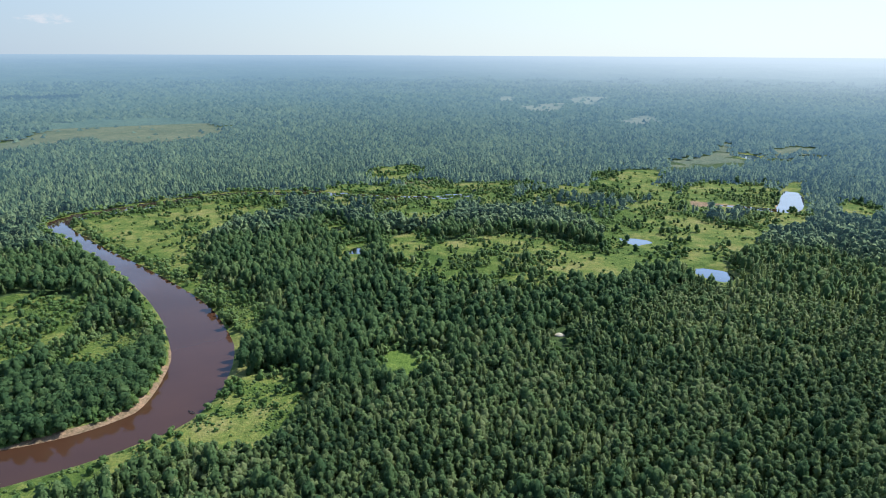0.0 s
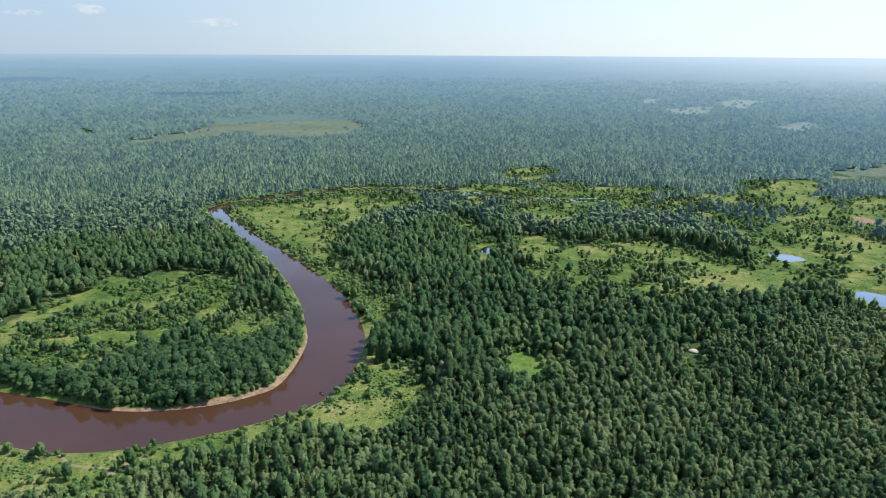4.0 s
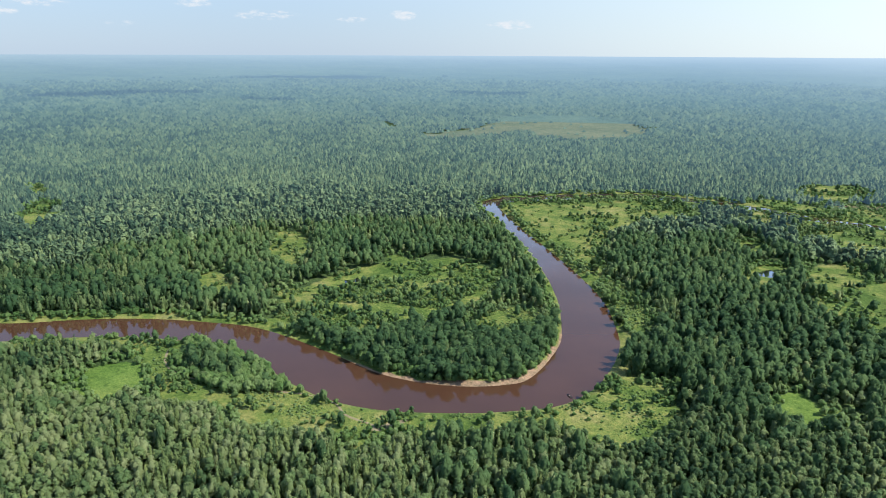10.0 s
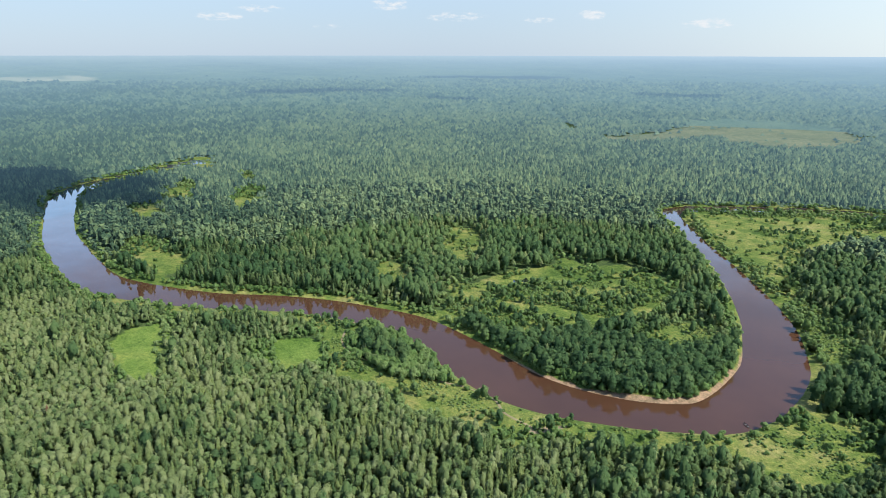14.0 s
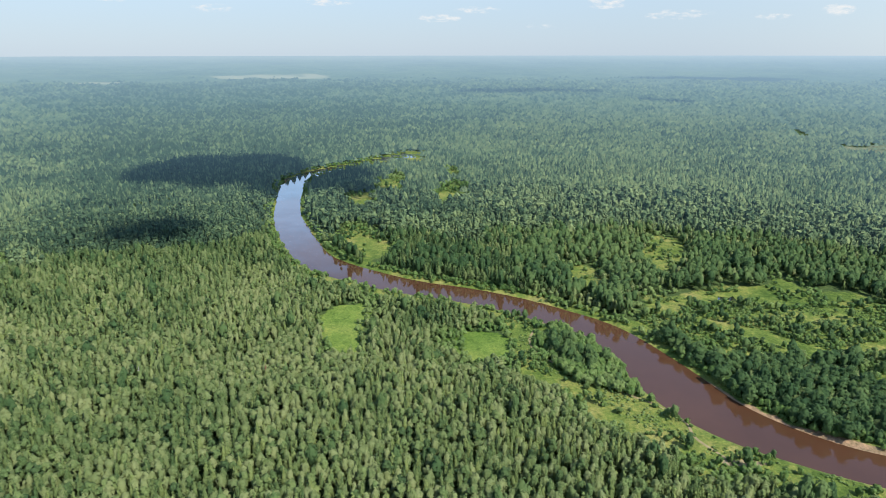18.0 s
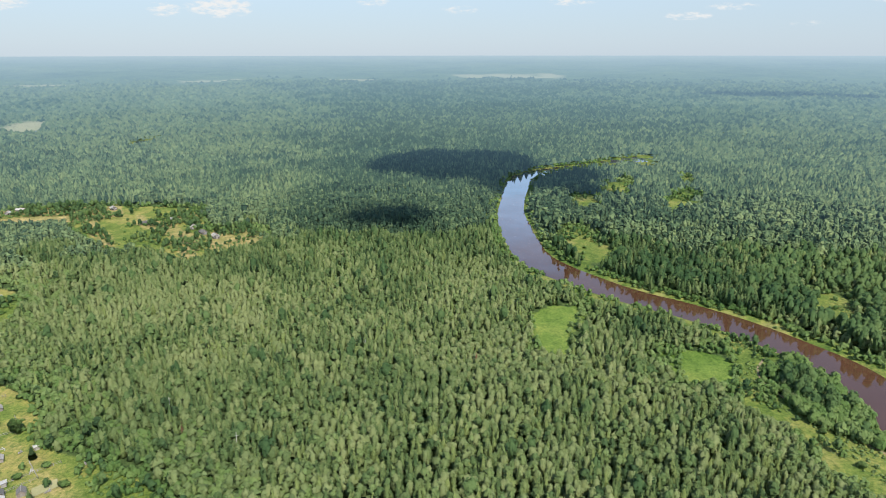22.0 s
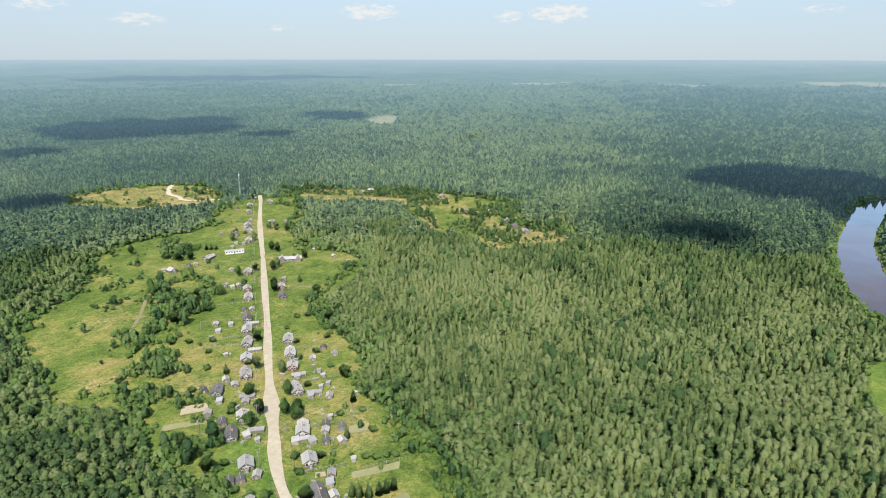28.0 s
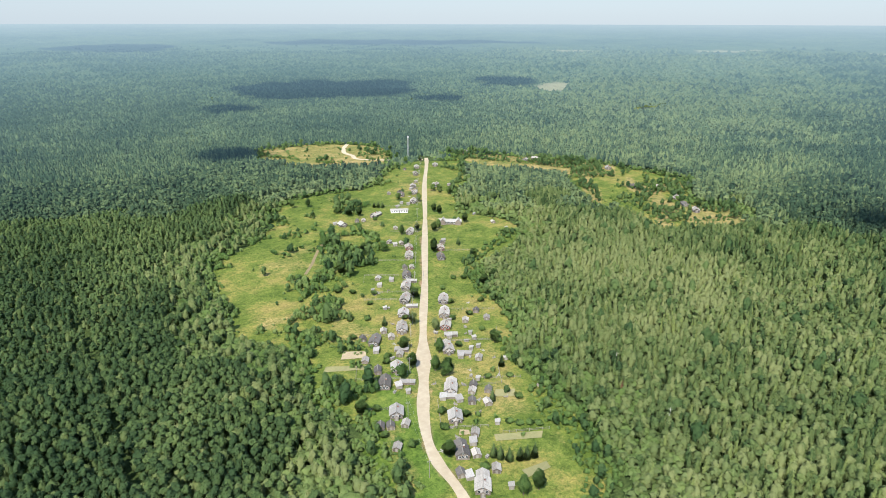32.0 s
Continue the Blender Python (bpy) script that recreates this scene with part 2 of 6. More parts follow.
def ground_material():
    k = Nodes("river_plain_soil_and_grass")
    big, mid, fine = k.noise(0.012, 4.0, 0.6), k.noise(0.06, 4.0, 0.65), k.noise(0.7, 4.0, 0.7)
    tuft = k.noise(0.35, 3.0, 0.75)
    floor_c = k.ramp(k.math("ADD", k.math("MULTIPLY", mid, 0.5), k.math("MULTIPLY", fine, 0.5)), (0.3, (0.030, 0.050, 0.018)), (0.7, (0.075, 0.105, 0.034)))
    f = k.math("ADD", k.math("MULTIPLY", big, 0.40), k.math("ADD", k.math("MULTIPLY", mid, 0.42), k.math("MULTIPLY", fine, 0.18)))
    f = k.steps(f, 0.36, 0.66)
    grass = k.ramp(f, (0.05, (0.058, 0.094, 0.019)), (0.36, (0.106, 0.142, 0.031)), (0.62, (0.166, 0.176, 0.046)), (0.95, (0.232, 0.206, 0.076)))
    dry = k.ramp(f, (0.05, (0.080, 0.118, 0.023)), (0.42, (0.132, 0.164, 0.036)), (0.68, (0.208, 0.198, 0.056)), (0.99, (0.288, 0.220, 0.086)))
    lush = k.ramp(f, (0.05, (0.078, 0.128, 0.022)), (0.5, (0.118, 0.168, 0.034)), (0.95, (0.178, 0.205, 0.050)))
    # bog moss greyed towards blue: distance haze is put into its base colour
    hazy_bogc = k.ramp(f, (0.05, (0.095, 0.122, 0.088)), (0.95, (0.170, 0.172, 0.115)))
    straw = k.ramp(f, (0.05, (0.150, 0.165, 0.050)), (0.35, (0.225, 0.195, 0.070)), (0.65, (0.305, 0.235, 0.100)), (1.0, (0.370, 0.280, 0.140)))
    sand = k.ramp(k.math("ADD", k.math("MULTIPLY", mid, 0.4), k.math("MULTIPLY", fine, 0.6)), (0.3, (0.20, 0.120, 0.075)), (0.7, (0.33, 0.22, 0.145)))
    wob = k.math("MULTIPLY", k.math("SUBTRACT", tuft, 0.5), 0.5)
    col = floor_c
    for name, c in (("meadow", grass), ("dry", dry), ("lush", lush), ("straw", straw), ("hazy_open", hazy_bogc), ("sand", sand)):
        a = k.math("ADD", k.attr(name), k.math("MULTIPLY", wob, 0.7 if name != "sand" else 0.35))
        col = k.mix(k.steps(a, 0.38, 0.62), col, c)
    clump = k.noise(0.16, 4.0, 0.7)
    shade = k.ramp(k.math("ADD", k.math("MULTIPLY", tuft, 0.5), k.math("MULTIPLY", clump, 0.5)), (0.36, (0.42, 0.52, 0.42)), (0.48, (0.86, 0.9, 0.82)), (0.62, (1.2, 1.15, 1.05)))
    col = k.mix(0.85, col, shade, "MULTIPLY")
    weeds = k.noise(0.9, 5.0, 0.8)
    col = k.mix(0.8, col, k.ramp(weeds, (0.36, (0.60, 0.68, 0.55)), (0.47, (0.95, 0.97, 0.93)), (0.60, (1.18, 1.14, 1.05))), "MULTIPLY")
    h = k.math("ADD", k.math("MULTIPLY", tuft, 1.0), k.math("MULTIPLY", fine, 0.5))
    return k.done(k.principled(col, 0.95, 0, k.bump(h, 0.55, 0.9), 0.1).outputs[0])


M_GROUND = ground_material()


def water_material(name, body, rough=0.03, lo=0.66, hi=0.87, sheen=(0.88, 0.94, 1.0)):
    """Dark water with small ripples: brown where one looks into it, a mirror of the sky at a low angle."""
    k = Nodes(name)
    rip = k.noise(0.35, 3.0, 0.6, k.place(1, 1, 1))
    wind = k.noise(0.03, 3.0, 0.6)
    nrm = k.bump(rip, 0.05, 0.06)
    body_c = k.ramp(k.noise(0.02, 3.0), (0.35, body), (0.65, tuple(c * 1.25 for c in body)))
    p = k.principled(body_c, rough, 0, nrm, 0.5)
    p.inputs["IOR"].default_value = 1.333
    gl = k.t.nodes.new("ShaderNodeBsdfGlossy")
    gl.inputs["Roughness"].default_value = 0.05
    k.put(gl.inputs["Color"], (*sheen, 1))
    k.link(nrm, gl.inputs["Normal"])
    lw = k.t.nodes.new("ShaderNodeLayerWeight")
    lw.inputs[0].default_value = 0.5
    low_angle = k.math("MULTIPLY", k.steps(k.math("ADD", lw.outputs["Facing"], k.math("MULTIPLY", k.math("SUBTRACT", wind, 0.5), 0.08)), lo, hi), 0.55)
    mx = k.t.nodes.new("ShaderNodeMixShader")
    k.link(low_angle, mx.inputs[0])
    k.link(p.outputs[0], mx.inputs[1])
    k.link(gl.outputs[0], mx.inputs[2])
    return k.done(mx.outputs[0])


M_WATER = water_material("brown_peaty_river_water", (0.057, 0.027, 0.014))
M_POND = water_material("dark_pond_water", (0.012, 0.012, 0.010), 0.03, 0.50, 0.80, (0.86, 0.88, 0.90))


def plain(name, a, b, scale=2.0, rough=0.85, metal=0.0, depth=0.02, stretch=(1, 1, 1), spec=0.3, where="local"):
    """A surface with two scales of variation and a fine relief."""
    k = Nodes(name)
    v = k.local(*stretch) if where == "local" else k.place(*stretch)
    n1, n2 = k.noise(scale, 4.0, 0.65, v), k.noise(scale * 0.13, 2.0, 0.5, v)
    rnd = k.t.nodes.new("ShaderNodeObjectInfo").outputs["Random"]
    f = k.math("ADD", k.math("MULTIPLY", n1, 0.55), k.math("ADD", k.math("MULTIPLY", n2, 0.3), k.math("MULTIPLY", k.math("SUBTRACT", rnd, 0.2), 0.25)))
    return k.done(k.principled(k.ramp(f, (0.28, a), (0.72, b)), rough, metal, k.bump(n1, depth), spec).outputs[0])


M_ROAD = plain("sandy_gravel", (0.36, 0.295, 0.20), (0.53, 0.455, 0.32), 0.35, 0.95, 0, 0.06, where="place")
M_TRACK = plain("trodden_earth", (0.17, 0.135, 0.070), (0.28, 0.215, 0.115), 0.5, 0.95, 0, 0.05, where="place")
M_LOG = plain("weathered_grey_log", (0.075, 0.062, 0.050), (0.245, 0.205, 0.168), 3.0, 0.9, 0, 0.04, (0.3, 0.3, 3))
M_LOGRED = plain("rust_red_painted_board", (0.13, 0.05, 0.035), (0.26, 0.12, 0.09), 3.0, 0.85, 0, 0.03, (3, 3, 0.4))
M_ROOF = plain("weathered_grey_roofing_sheet", (0.155, 0.138, 0.115), (0.50, 0.465, 0.405), 1.6, 0.85, 0, 0.03, (4, 0.5, 1))
M_ROOFDARK = plain("dark_tarred_roofing", (0.060, 0.054, 0.048), (0.165, 0.150, 0.132), 1.6, 0.85, 0, 0.03)
M_ROOFWHITE = plain("pale_grey_roofing_sheet", (0.19, 0.178, 0.158), (0.44, 0.415, 0.372), 1.6, 0.7, 0, 0.03, (4, 0.5, 1))
M_WHITE = plain("whitewashed_wall", (0.50, 0.49, 0.46), (0.74, 0.73, 0.70), 2.0, 0.85)
M_BRICK = plain("sooty_brick", (0.17, 0.075, 0.05), (0.34, 0.18, 0.13), 6.0, 0.9)
M_WOOD = plain("bare_grey_timber", (0.14, 0.125, 0.105), (0.34, 0.31, 0.27), 4.0, 0.9, 0, 0.02, (1, 1, 4))
M_TRIM = plain("pale_painted_trim", (0.45, 0.46, 0.46), (0.72, 0.73, 0.73), 4.0, 0.6)
M_STEEL = plain("galvanised_steel", (0.35, 0.36, 0.37), (0.55, 0.56, 0.57), 4.0, 0.45, 0.7)
M_SOIL = plain("dug_garden_soil", (0.20, 0.165, 0.10), (0.32, 0.265, 0.17), 0.9, 0.95, 0, 0.1, where="place")
M_WEEDY = plain("overgrown_garden_soil", (0.13, 0.145, 0.06), (0.24, 0.215, 0.11), 0.9, 0.95, 0, 0.1, where="place")
gk = Nodes("window_glass")
M_GLASS = gk.done(gk.principled((0.02, 0.025, 0.03), 0.06, 0.0, None, 0.6).outputs[0])

# ---- plan ----
CLEARINGS = []


def clearing(kind, pts, soft=5.0):
    p = np.array(pts, float)
    a, b, c, d = np.roll(p, 1, 0), p, np.roll(p, -1, 0), np.roll(p, -2, 0)
    mid = (9 * (b + c) - a - d) / 16
    CLEARINGS.append((kind, np.stack([0.10 * a + 0.80 * b + 0.10 * c, mid], 1).reshape(-1, 2), soft))


# meadows along the river, woodland glades, the bog, fields and hamlets
clearing("meadow", [(-346, 544), (-366, 575), (-350, 606), (-310, 620), (-275, 658), (-235, 686), (-204, 686), (-189, 658), (-206, 622), (-223, 591), (-232, 559), (-230, 523), (-219, 487), (-204, 462), (-190, 450), (-183, 430), (-170, 416), (-146, 397), (-133, 382), (-122, 366), (-120, 347), (-126, 337), (-138, 350), (-157, 371), (-173, 399), (-194, 431), (-208, 430), (-229, 442), (-259, 470), (-295, 503), (-323, 523)])
clearing("meadow", [(-125, 235), (-112, 249), (-111, 260), (-112, 280), (-106, 287), (-94, 286), (-87, 295), (-81, 273), (-77, 273), (-69, 269), (-75, 256), (-82, 247), (-93, 237), (-105, 234), (-116, 229)])
clearing("meadow", [(-171, 193), (-157, 203), (-125, 236), (-116, 229), (-136, 215), (-153, 197), (-164, 188)])
clearing("meadow", [(-336, 167), (-321, 179), (-298, 170), (-281, 152), (-265, 156), (-246, 166), (-220, 177), (-204, 182), (-183, 182), (-173, 191), (-168, 193), (-169, 183), (-171, 179), (-166, 167), (-170, 163), (-188, 173), (-203, 165), (-215, 160), (-231, 152), (-248, 150), (-260, 150), (-268, 145), (-283, 145), (-301, 157), (-318, 157)])
clearing("meadow", [(-318, 291), (-302, 312), (-289, 314), (-286, 334), (-277, 354), (-271, 370), (-265, 386), (-252, 389), (-241, 368), (-232, 349), (-234, 332), (-231, 315), (-231, 300), (-244, 294), (-261, 293), (-271, 288), (-273, 276), (-287, 266), (-293, 258), (-307, 276)])
clearing("meadow", [(-307, 236), (-302, 252), (-285, 259), (-274, 258), (-261, 264), (-246, 266), (-234, 272), (-238, 264), (-239, 254), (-238, 246), (-251, 239), (-265, 236), (-284, 233), (-298, 232)])
clearing("meadow", [(-204, 303), (-203, 319), (-198, 332), (-188, 332), (-177, 323), (-178, 308), (-181, 295), (-191, 302), (-198, 302)])
clearing("meadow", [(-332, 363), (-321, 376), (-298, 352), (-302, 334)])
clearing("meadow", [(-335, 254), (-323, 281), (-316, 274), (-328, 252)])
clearing("meadow", [(-550, 106), (-585, 127), (-565, 138), (-540, 134), (-512, 141), (-487, 129), (-492, 117), (-511, 112), (-538, 113)])
clearing("meadow", [(-710, 152), (-725, 175), (-687, 171), (-672, 155)])
clearing("meadow", [(-765, 192), (-794, 221), (-816, 243), (-739, 212), (-736, 191)])
clearing("meadow", [(-707, 250), (-740, 290), (-712, 286), (-671, 257), (-661, 240)])
clearing("meadow", [(-127, 834), (-123, 887), (-80, 918), (-65, 881), (-81, 846), (-101, 828)])
clearing("meadow", [(-163, 731), (-154, 772), (-120, 767), (-93, 762), (-81, 714), (-106, 713), (-136, 711)])
clearing("meadow", [(-70, 731), (-27, 760), (-1, 735), (-19, 709), (-55, 701)])
clearing("meadow", [(-81, 658), (-42, 682), (-18, 670), (-27, 625), (-54, 618), (-71, 627)])
clearing("meadow", [(16, 769), (47, 789), (44, 738), (18, 715)])
clearing("meadow", [(-36, 516), (-18, 529), (10, 524), (11, 503), (22, 489), (13, 460), (1, 466), (-12, 452), (-28, 454), (-35, 471), (-30, 493)])
clearing("meadow", [(-67, 540), (-44, 560), (-33, 534), (-45, 508), (-58, 507)])
clearing("meadow", [(57, 498), (76, 507), (104, 516), (113, 494), (109, 466), (90, 458), (70, 463), (57, 469)])
clearing("meadow", [(158, 854), (195, 890), (250, 903), (248, 868), (216, 826), (223, 800), (180, 787), (167, 823)])
# two far meadows that take the bog colour for the haze painted into it
clearing("hazy_open", [(314, 974), (368, 1026), (411, 1141), (448, 1173), (392, 1041), (352, 948), (319, 932)])
clearing("hazy_open", [(483, 1076), (543, 1120), (576, 1144), (552, 1082), (500, 1054), (465, 991), (462, 1010)])
clearing("meadow", [(250, 767), (292, 805), (336, 797), (352, 774), (335, 720), (307, 724), (278, 728), (256, 736)])
clearing("meadow", [(270, 631), (293, 649), (330, 659), (330, 635), (287, 610), (262, 598), (241, 597)])
clearing("meadow", [(142, 647), (165, 641), (203, 639), (224, 607), (232, 586), (214, 548), (206, 514), (192, 488), (172, 479), (163, 489), (168, 520), (186, 564), (174, 593), (141, 581), (133, 601)])
clearing("meadow", [(126, 534), (168, 520), (159, 489), (139, 495), (124, 502)])
clearing("meadow", [(392, 715), (413, 689), (403, 651), (383, 674)])
clearing("meadow", [(132, 599), (157, 623), (196, 616), (226, 599), (257, 592), (259, 574), (217, 535), (196, 512), (176, 531), (151, 524), (131, 512), (121, 525)])
clearing("meadow", [(60, 495), (89, 514), (121, 502), (145, 497), (124, 478), (90, 470), (66, 475)])
clearing("meadow", [(164, 874), (218, 888), (223, 852), (203, 794), (240, 765), (218, 732), (179, 774)])
clearing("lush", [(-371, 56), (-378, 68), (-380, 85), (-377, 92), (-360, 84), (-349, 78), (-338, 74), (-332, 68), (-334, 59), (-342, 52), (-352, 58), (-363, 53)], 3)
clearing("lush", [(-320, 123), (-324, 134), (-312, 143), (-301, 152), (-292, 145), (-289, 133), (-291, 121), (-302, 116)], 3)
clearing("lush", [(-41, 317), (-31, 321), (-18, 322), (-18, 312), (-27, 302), (-35, 301)], 3)
clearing("shoal", [(-96, 786), (-76, 795), (-35, 805), (-35, 794), (-75, 781)], 2)
clearing("meadow", [(-192, 225), (-179, 238), (-170, 227), (-184, 215)])
clearing("meadow", [(-449, 340), (-440, 377), (-387, 332), (-387, 303)])
clearing("meadow", [(-844, 308), (-832, 330), (-802, 311)])
clearing("meadow", [(-415, 244), (-389, 266), (-362, 247), (-384, 243)])
# the bog itself
clearing("hazy_open", [(-788, 956), (-793, 1041), (-798, 1163), (-845, 1325), (-847, 1488), (-778, 1539), (-664, 1492), (-568, 1431), (-469, 1273), (-480, 1135), (-535, 1085), (-636, 1119), (-694, 1089), (-706, 994), (-733, 945)], 25)
clearing("straw", [(-460, -690), (-520, -690), (-590, -620), (-560, -560), (-530, -540), (-480, -560), (-455, -620)])
clearing("straw", [(-622, -488), (-647, -421), (-669, -377), (-679, -339), (-661, -310), (-631, -342), (-623, -392), (-599, -460)], 3)
clearing("straw", [(-622, -344), (-632, -329), (-586, -303), (-529, -258), (-527, -265), (-547, -287), (-589, -314)], 3)
clearing("straw", [(-644, -296), (-605, -254), (-571, -217), (-557, -204), (-546, -213), (-576, -242), (-612, -278)], 3)
clearing("straw", [(-518, -205), (-531, -192), (-504, -187), (-501, -196)], 3)
clearing("straw", [(-558, -207), (-573, -168), (-561, -141), (-536, -173), (-544, -196)], 3)
clearing("straw", [(-651, -260), (-651, -237), (-625, -231), (-627, -250)], 3)
clearing("dry", [(-633, -357), (-676, -338), (-663, -304), (-660, -237), (-614, -221), (-579, -214), (-573, -168), (-561, -141), (-527, -170), (-496, -196), (-523, -220), (-535, -252), (-538, -279), (-576, -313)], 3)
clearing("lush", [(-191, -194), (-203, -187), (-182, -167), (-167, -146), (-146, -120), (-131, -132), (-139, -157), (-161, -177)], 3)
clearing("dry", [(-632, -500), (-600, -505), (-585, -470), (-625, -470)])
clearing("straw", [(-1330, -850), (-1490, -935), (-1560, -900), (-1440, -822), (-1320, -800)])
clearing("sandy", [(47, 324), (54, 324), (56, 347), (48, 347)], 2)
VILLAGE = [(-518, -517), (-439, -446), (-389, -470), (-322, -457), (-279, -405), (-247, -387), (-204, -369), (-191, -315), (-163, -271), (-182, -253), (-170, -226),
           (-156, -204), (-151, -170), (-140, -155), (-110, -120), (-120, -80), (-180, -72), (-197, -95), (-208, -110), (-217, -133), (-231, -147), (-253, -175),
           (-293, -207), (-327, -257), (-372, -260), (-432, -283), (-408, -318), (-464, -383), (-571, -447), (-571, -480)]
clearing("dry", VILLAGE, 6)
# glades thick with scattered shrubs
MIXED = [np.array([(-56, 430), (-49, 507), (35, 565), (118, 517), (102, 440), (51, 405), (-11, 400)], float),
         np.array([(-170, 640), (-60, 780), (60, 800), (240, 800), (380, 830), (310, 640), (120, 520), (90, 650), (-90, 600)], float),
         np.array([(-322, 246), (-335, 320), (-290, 395), (-232, 380), (-226, 318), (-232, 272), (-268, 250)], float)]
# belts of bushes behind the village gardens, and the young birch stand beside the village
THICKETS = [np.array(p, float) for p in ([(-275, -353), (-302, -363), (-330, -360), (-306, -307), (-291, -302), (-254, -292), (-254, -308)],
                                         [(-225, -311), (-245, -320), (-251, -293), (-239, -279), (-222, -282), (-208, -288)],
                                         [(-196, -276), (-212, -280), (-225, -265), (-217, -246), (-203, -250), (-193, -258), (-183, -260)],
                                         [(-174, -249), (-183, -247), (-172, -220), (-158, -208), (-143, -211)], [(-147, -196), (-162, -204), (-170, -190), (-157, -175), (-152, -178)],
                                         [(-376, -448), (-376, -409), (-352, -384), (-345, -409)])]
YOUNG_GLADE = np.array([(-320, -17), (-327, 7), (-338, 39), (-323, 48), (-291, 79), (-274, 71), (-283, 43), (-290, 9), (-303, -11)], float)
OPEN_WOOD = np.array([(-429, 11), (-467, 20), (-462, 38), (-417, 47), (-392, 36), (-401, 18)], float)
YOUNG = np.array([(-330, -190), (-345, -215), (-390, -260), (-470, -238), (-440, -150), (-400, -105), (-340, -110)], float)
BROAD_LAND = [np.array([(-112, 285), (-40, 262), (40, 330), (150, 430), (120, 560), (60, 640), (-100, 640), (-215, 600), (-195, 450), (-110, 360)], float),
              np.array([(-420, 200), (-320, 210), (-260, 215), (-180, 228), (-145, 270), (-165, 350), (-260, 470), (-380, 420), (-480, 260)], float),
              np.array([(-330, 185), (-300, 205), (-238, 195), (-228, 180), (-262, 165), (-300, 168)], float)]

RIVER_UPPER = [(-985, 309, 14), (-935, 235, 8), (-880, 150, 10), (-820, 107, 13), (-765, 96, 13), (-702, 84, 12.5), (-646, 75, 13), (-599, 72, 14), (-544, 72, 14),
               (-498, 74, 14), (-467, 82, 15), (-432, 103, 14), (-402, 126, 13), (-380, 150, 13), (-353, 173, 13), (-324, 190, 13), (-295, 203, 13), (-261, 204, 14.5)]
RIVER_LOWER = [(-233, 201, 17), (-207, 200, 16.5), (-186, 205, 15), (-168, 214, 13), (-152, 225, 12), (-138, 239, 12), (-130, 252, 13.5), (-129, 275, 15),
               (-136, 309, 15.5), (-148, 333, 15.5), (-170, 368, 14.5), (-199, 402, 12), (-226, 430, 10), (-256, 459, 8), (-297, 496, 6.5), (-329, 527, 6),
               (-364, 558, 8), (-374, 590, 9), (-346, 629, 9), (-313, 666, 9), (-258, 710, 9), (-170, 722, 8), (-80, 703, 8), (-42, 709, 8), (0, 724, 7)]
RIVER_ARM = [(235, 690, 4), (280, 678, 5), (316, 668, 8), (338, 698, 11), (358, 742, 9), (374, 780, 5), (398, 815, 3)]
PONDS = [(176, 456, 12, 15), (141, 543, 13, 9), (-118, 568, 6, 9), (-90, 500, 6, 12), (-312, 307, 4, 13), (-955, 300, 22, 7), (425, 1035, 14, 28), (515, 1018, 18, 16), (-1175, -510, 40, 14), (-1345, -790, 45, 12)]
ROAD = [(-570, -509), (-540, -482), (-464, -417), (-391, -351), (-327, -294), (-279, -251), (-242, -219), (-213, -193), (-190, -172), (-173, -157), (-160, -143), (-152, -131),
        (-145, -115), (-132, -95), (-118, -78), (-100, -60)]


def hashed(ix, iy, seed):
    h = (ix.astype(np.int64) * 374761393 + iy.astype(np.int64) * 668265263 + seed * 974634721) & 0x7FFFFFFF
    h = ((h ^ (h >> 13)) * 1274126177) & 0x7FFFFFFF
    return ((h ^ (h >> 16)) & 0xFFFF) / 65535.0


def field(x, y, size, seed):
    """Smooth noise from 0 to 1 over the plan, with features of that size in metres."""
    u, v = np.asarray(x, float) / size, np.asarray(y, float) / size
    iu, iv = np.floor(u), np.floor(v)
    fu, fv = u - iu, v - iv
    fu, fv = fu * fu * (3 - 2 * fu), fv * fv * (3 - 2 * fv)
    a, b = hashed(iu, iv, seed), hashed(iu + 1, iv, seed)
    c, d = hashed(iu, iv + 1, seed), hashed(iu + 1, iv + 1, seed)
    return (a * (1 - fu) + b * fu) * (1 - fv) + (c * (1 - fu) + d * fu) * fv


def smooth(v, lo, hi):
    s = np.clip((v - lo) / (hi - lo), 0, 1)
    return s * s * (3 - 2 * s)


def depth_in(poly, x, y):
    """How far inside a polygon the places lie, in metres (negative outside)."""
    inside, best = np.zeros(np.shape(x), bool), np.full(np.shape(x), 1e9)
    for (x1, y1), (x2, y2) in zip(poly, np.roll(poly, -1, 0)):
        if y1 != y2:
            inside ^= ((y1 > y) != (y2 > y)) & (x < (x2 - x1) * (y - y1) / (y2 - y1) + x1)
        dx, dy = x2 - x1, y2 - y1
        s = np.clip(((x - x1) * dx + (y - y1) * dy) / (dx * dx + dy * dy), 0, 1)
        best = np.minimum(best, np.hypot(x - x1 - s * dx, y - y1 - s * dy))
    return np.where(inside, best, -best)


def rounded(nodes, parts=5):
    """A smooth line through nodes of any width (Catmull-Rom)."""
    p = np.array(nodes, float)
    p = np.vstack([2 * p[0] - p[1], p, 2 * p[-1] - p[-2]])
    out = []
    for i in range(1, len(p) - 2):
        for s in np.arange(parts) / parts:
            out.append(0.5 * (2 * p[i] + (p[i + 1] - p[i - 1]) * s + (2 * p[i - 1] - 5 * p[i] + 4 * p[i + 1] - p[i + 2]) * s * s + (3 * p[i] - p[i - 1] - 3 * p[i + 1] + p[i + 2]) * s ** 3))
    return np.array(out + [p[-2]])


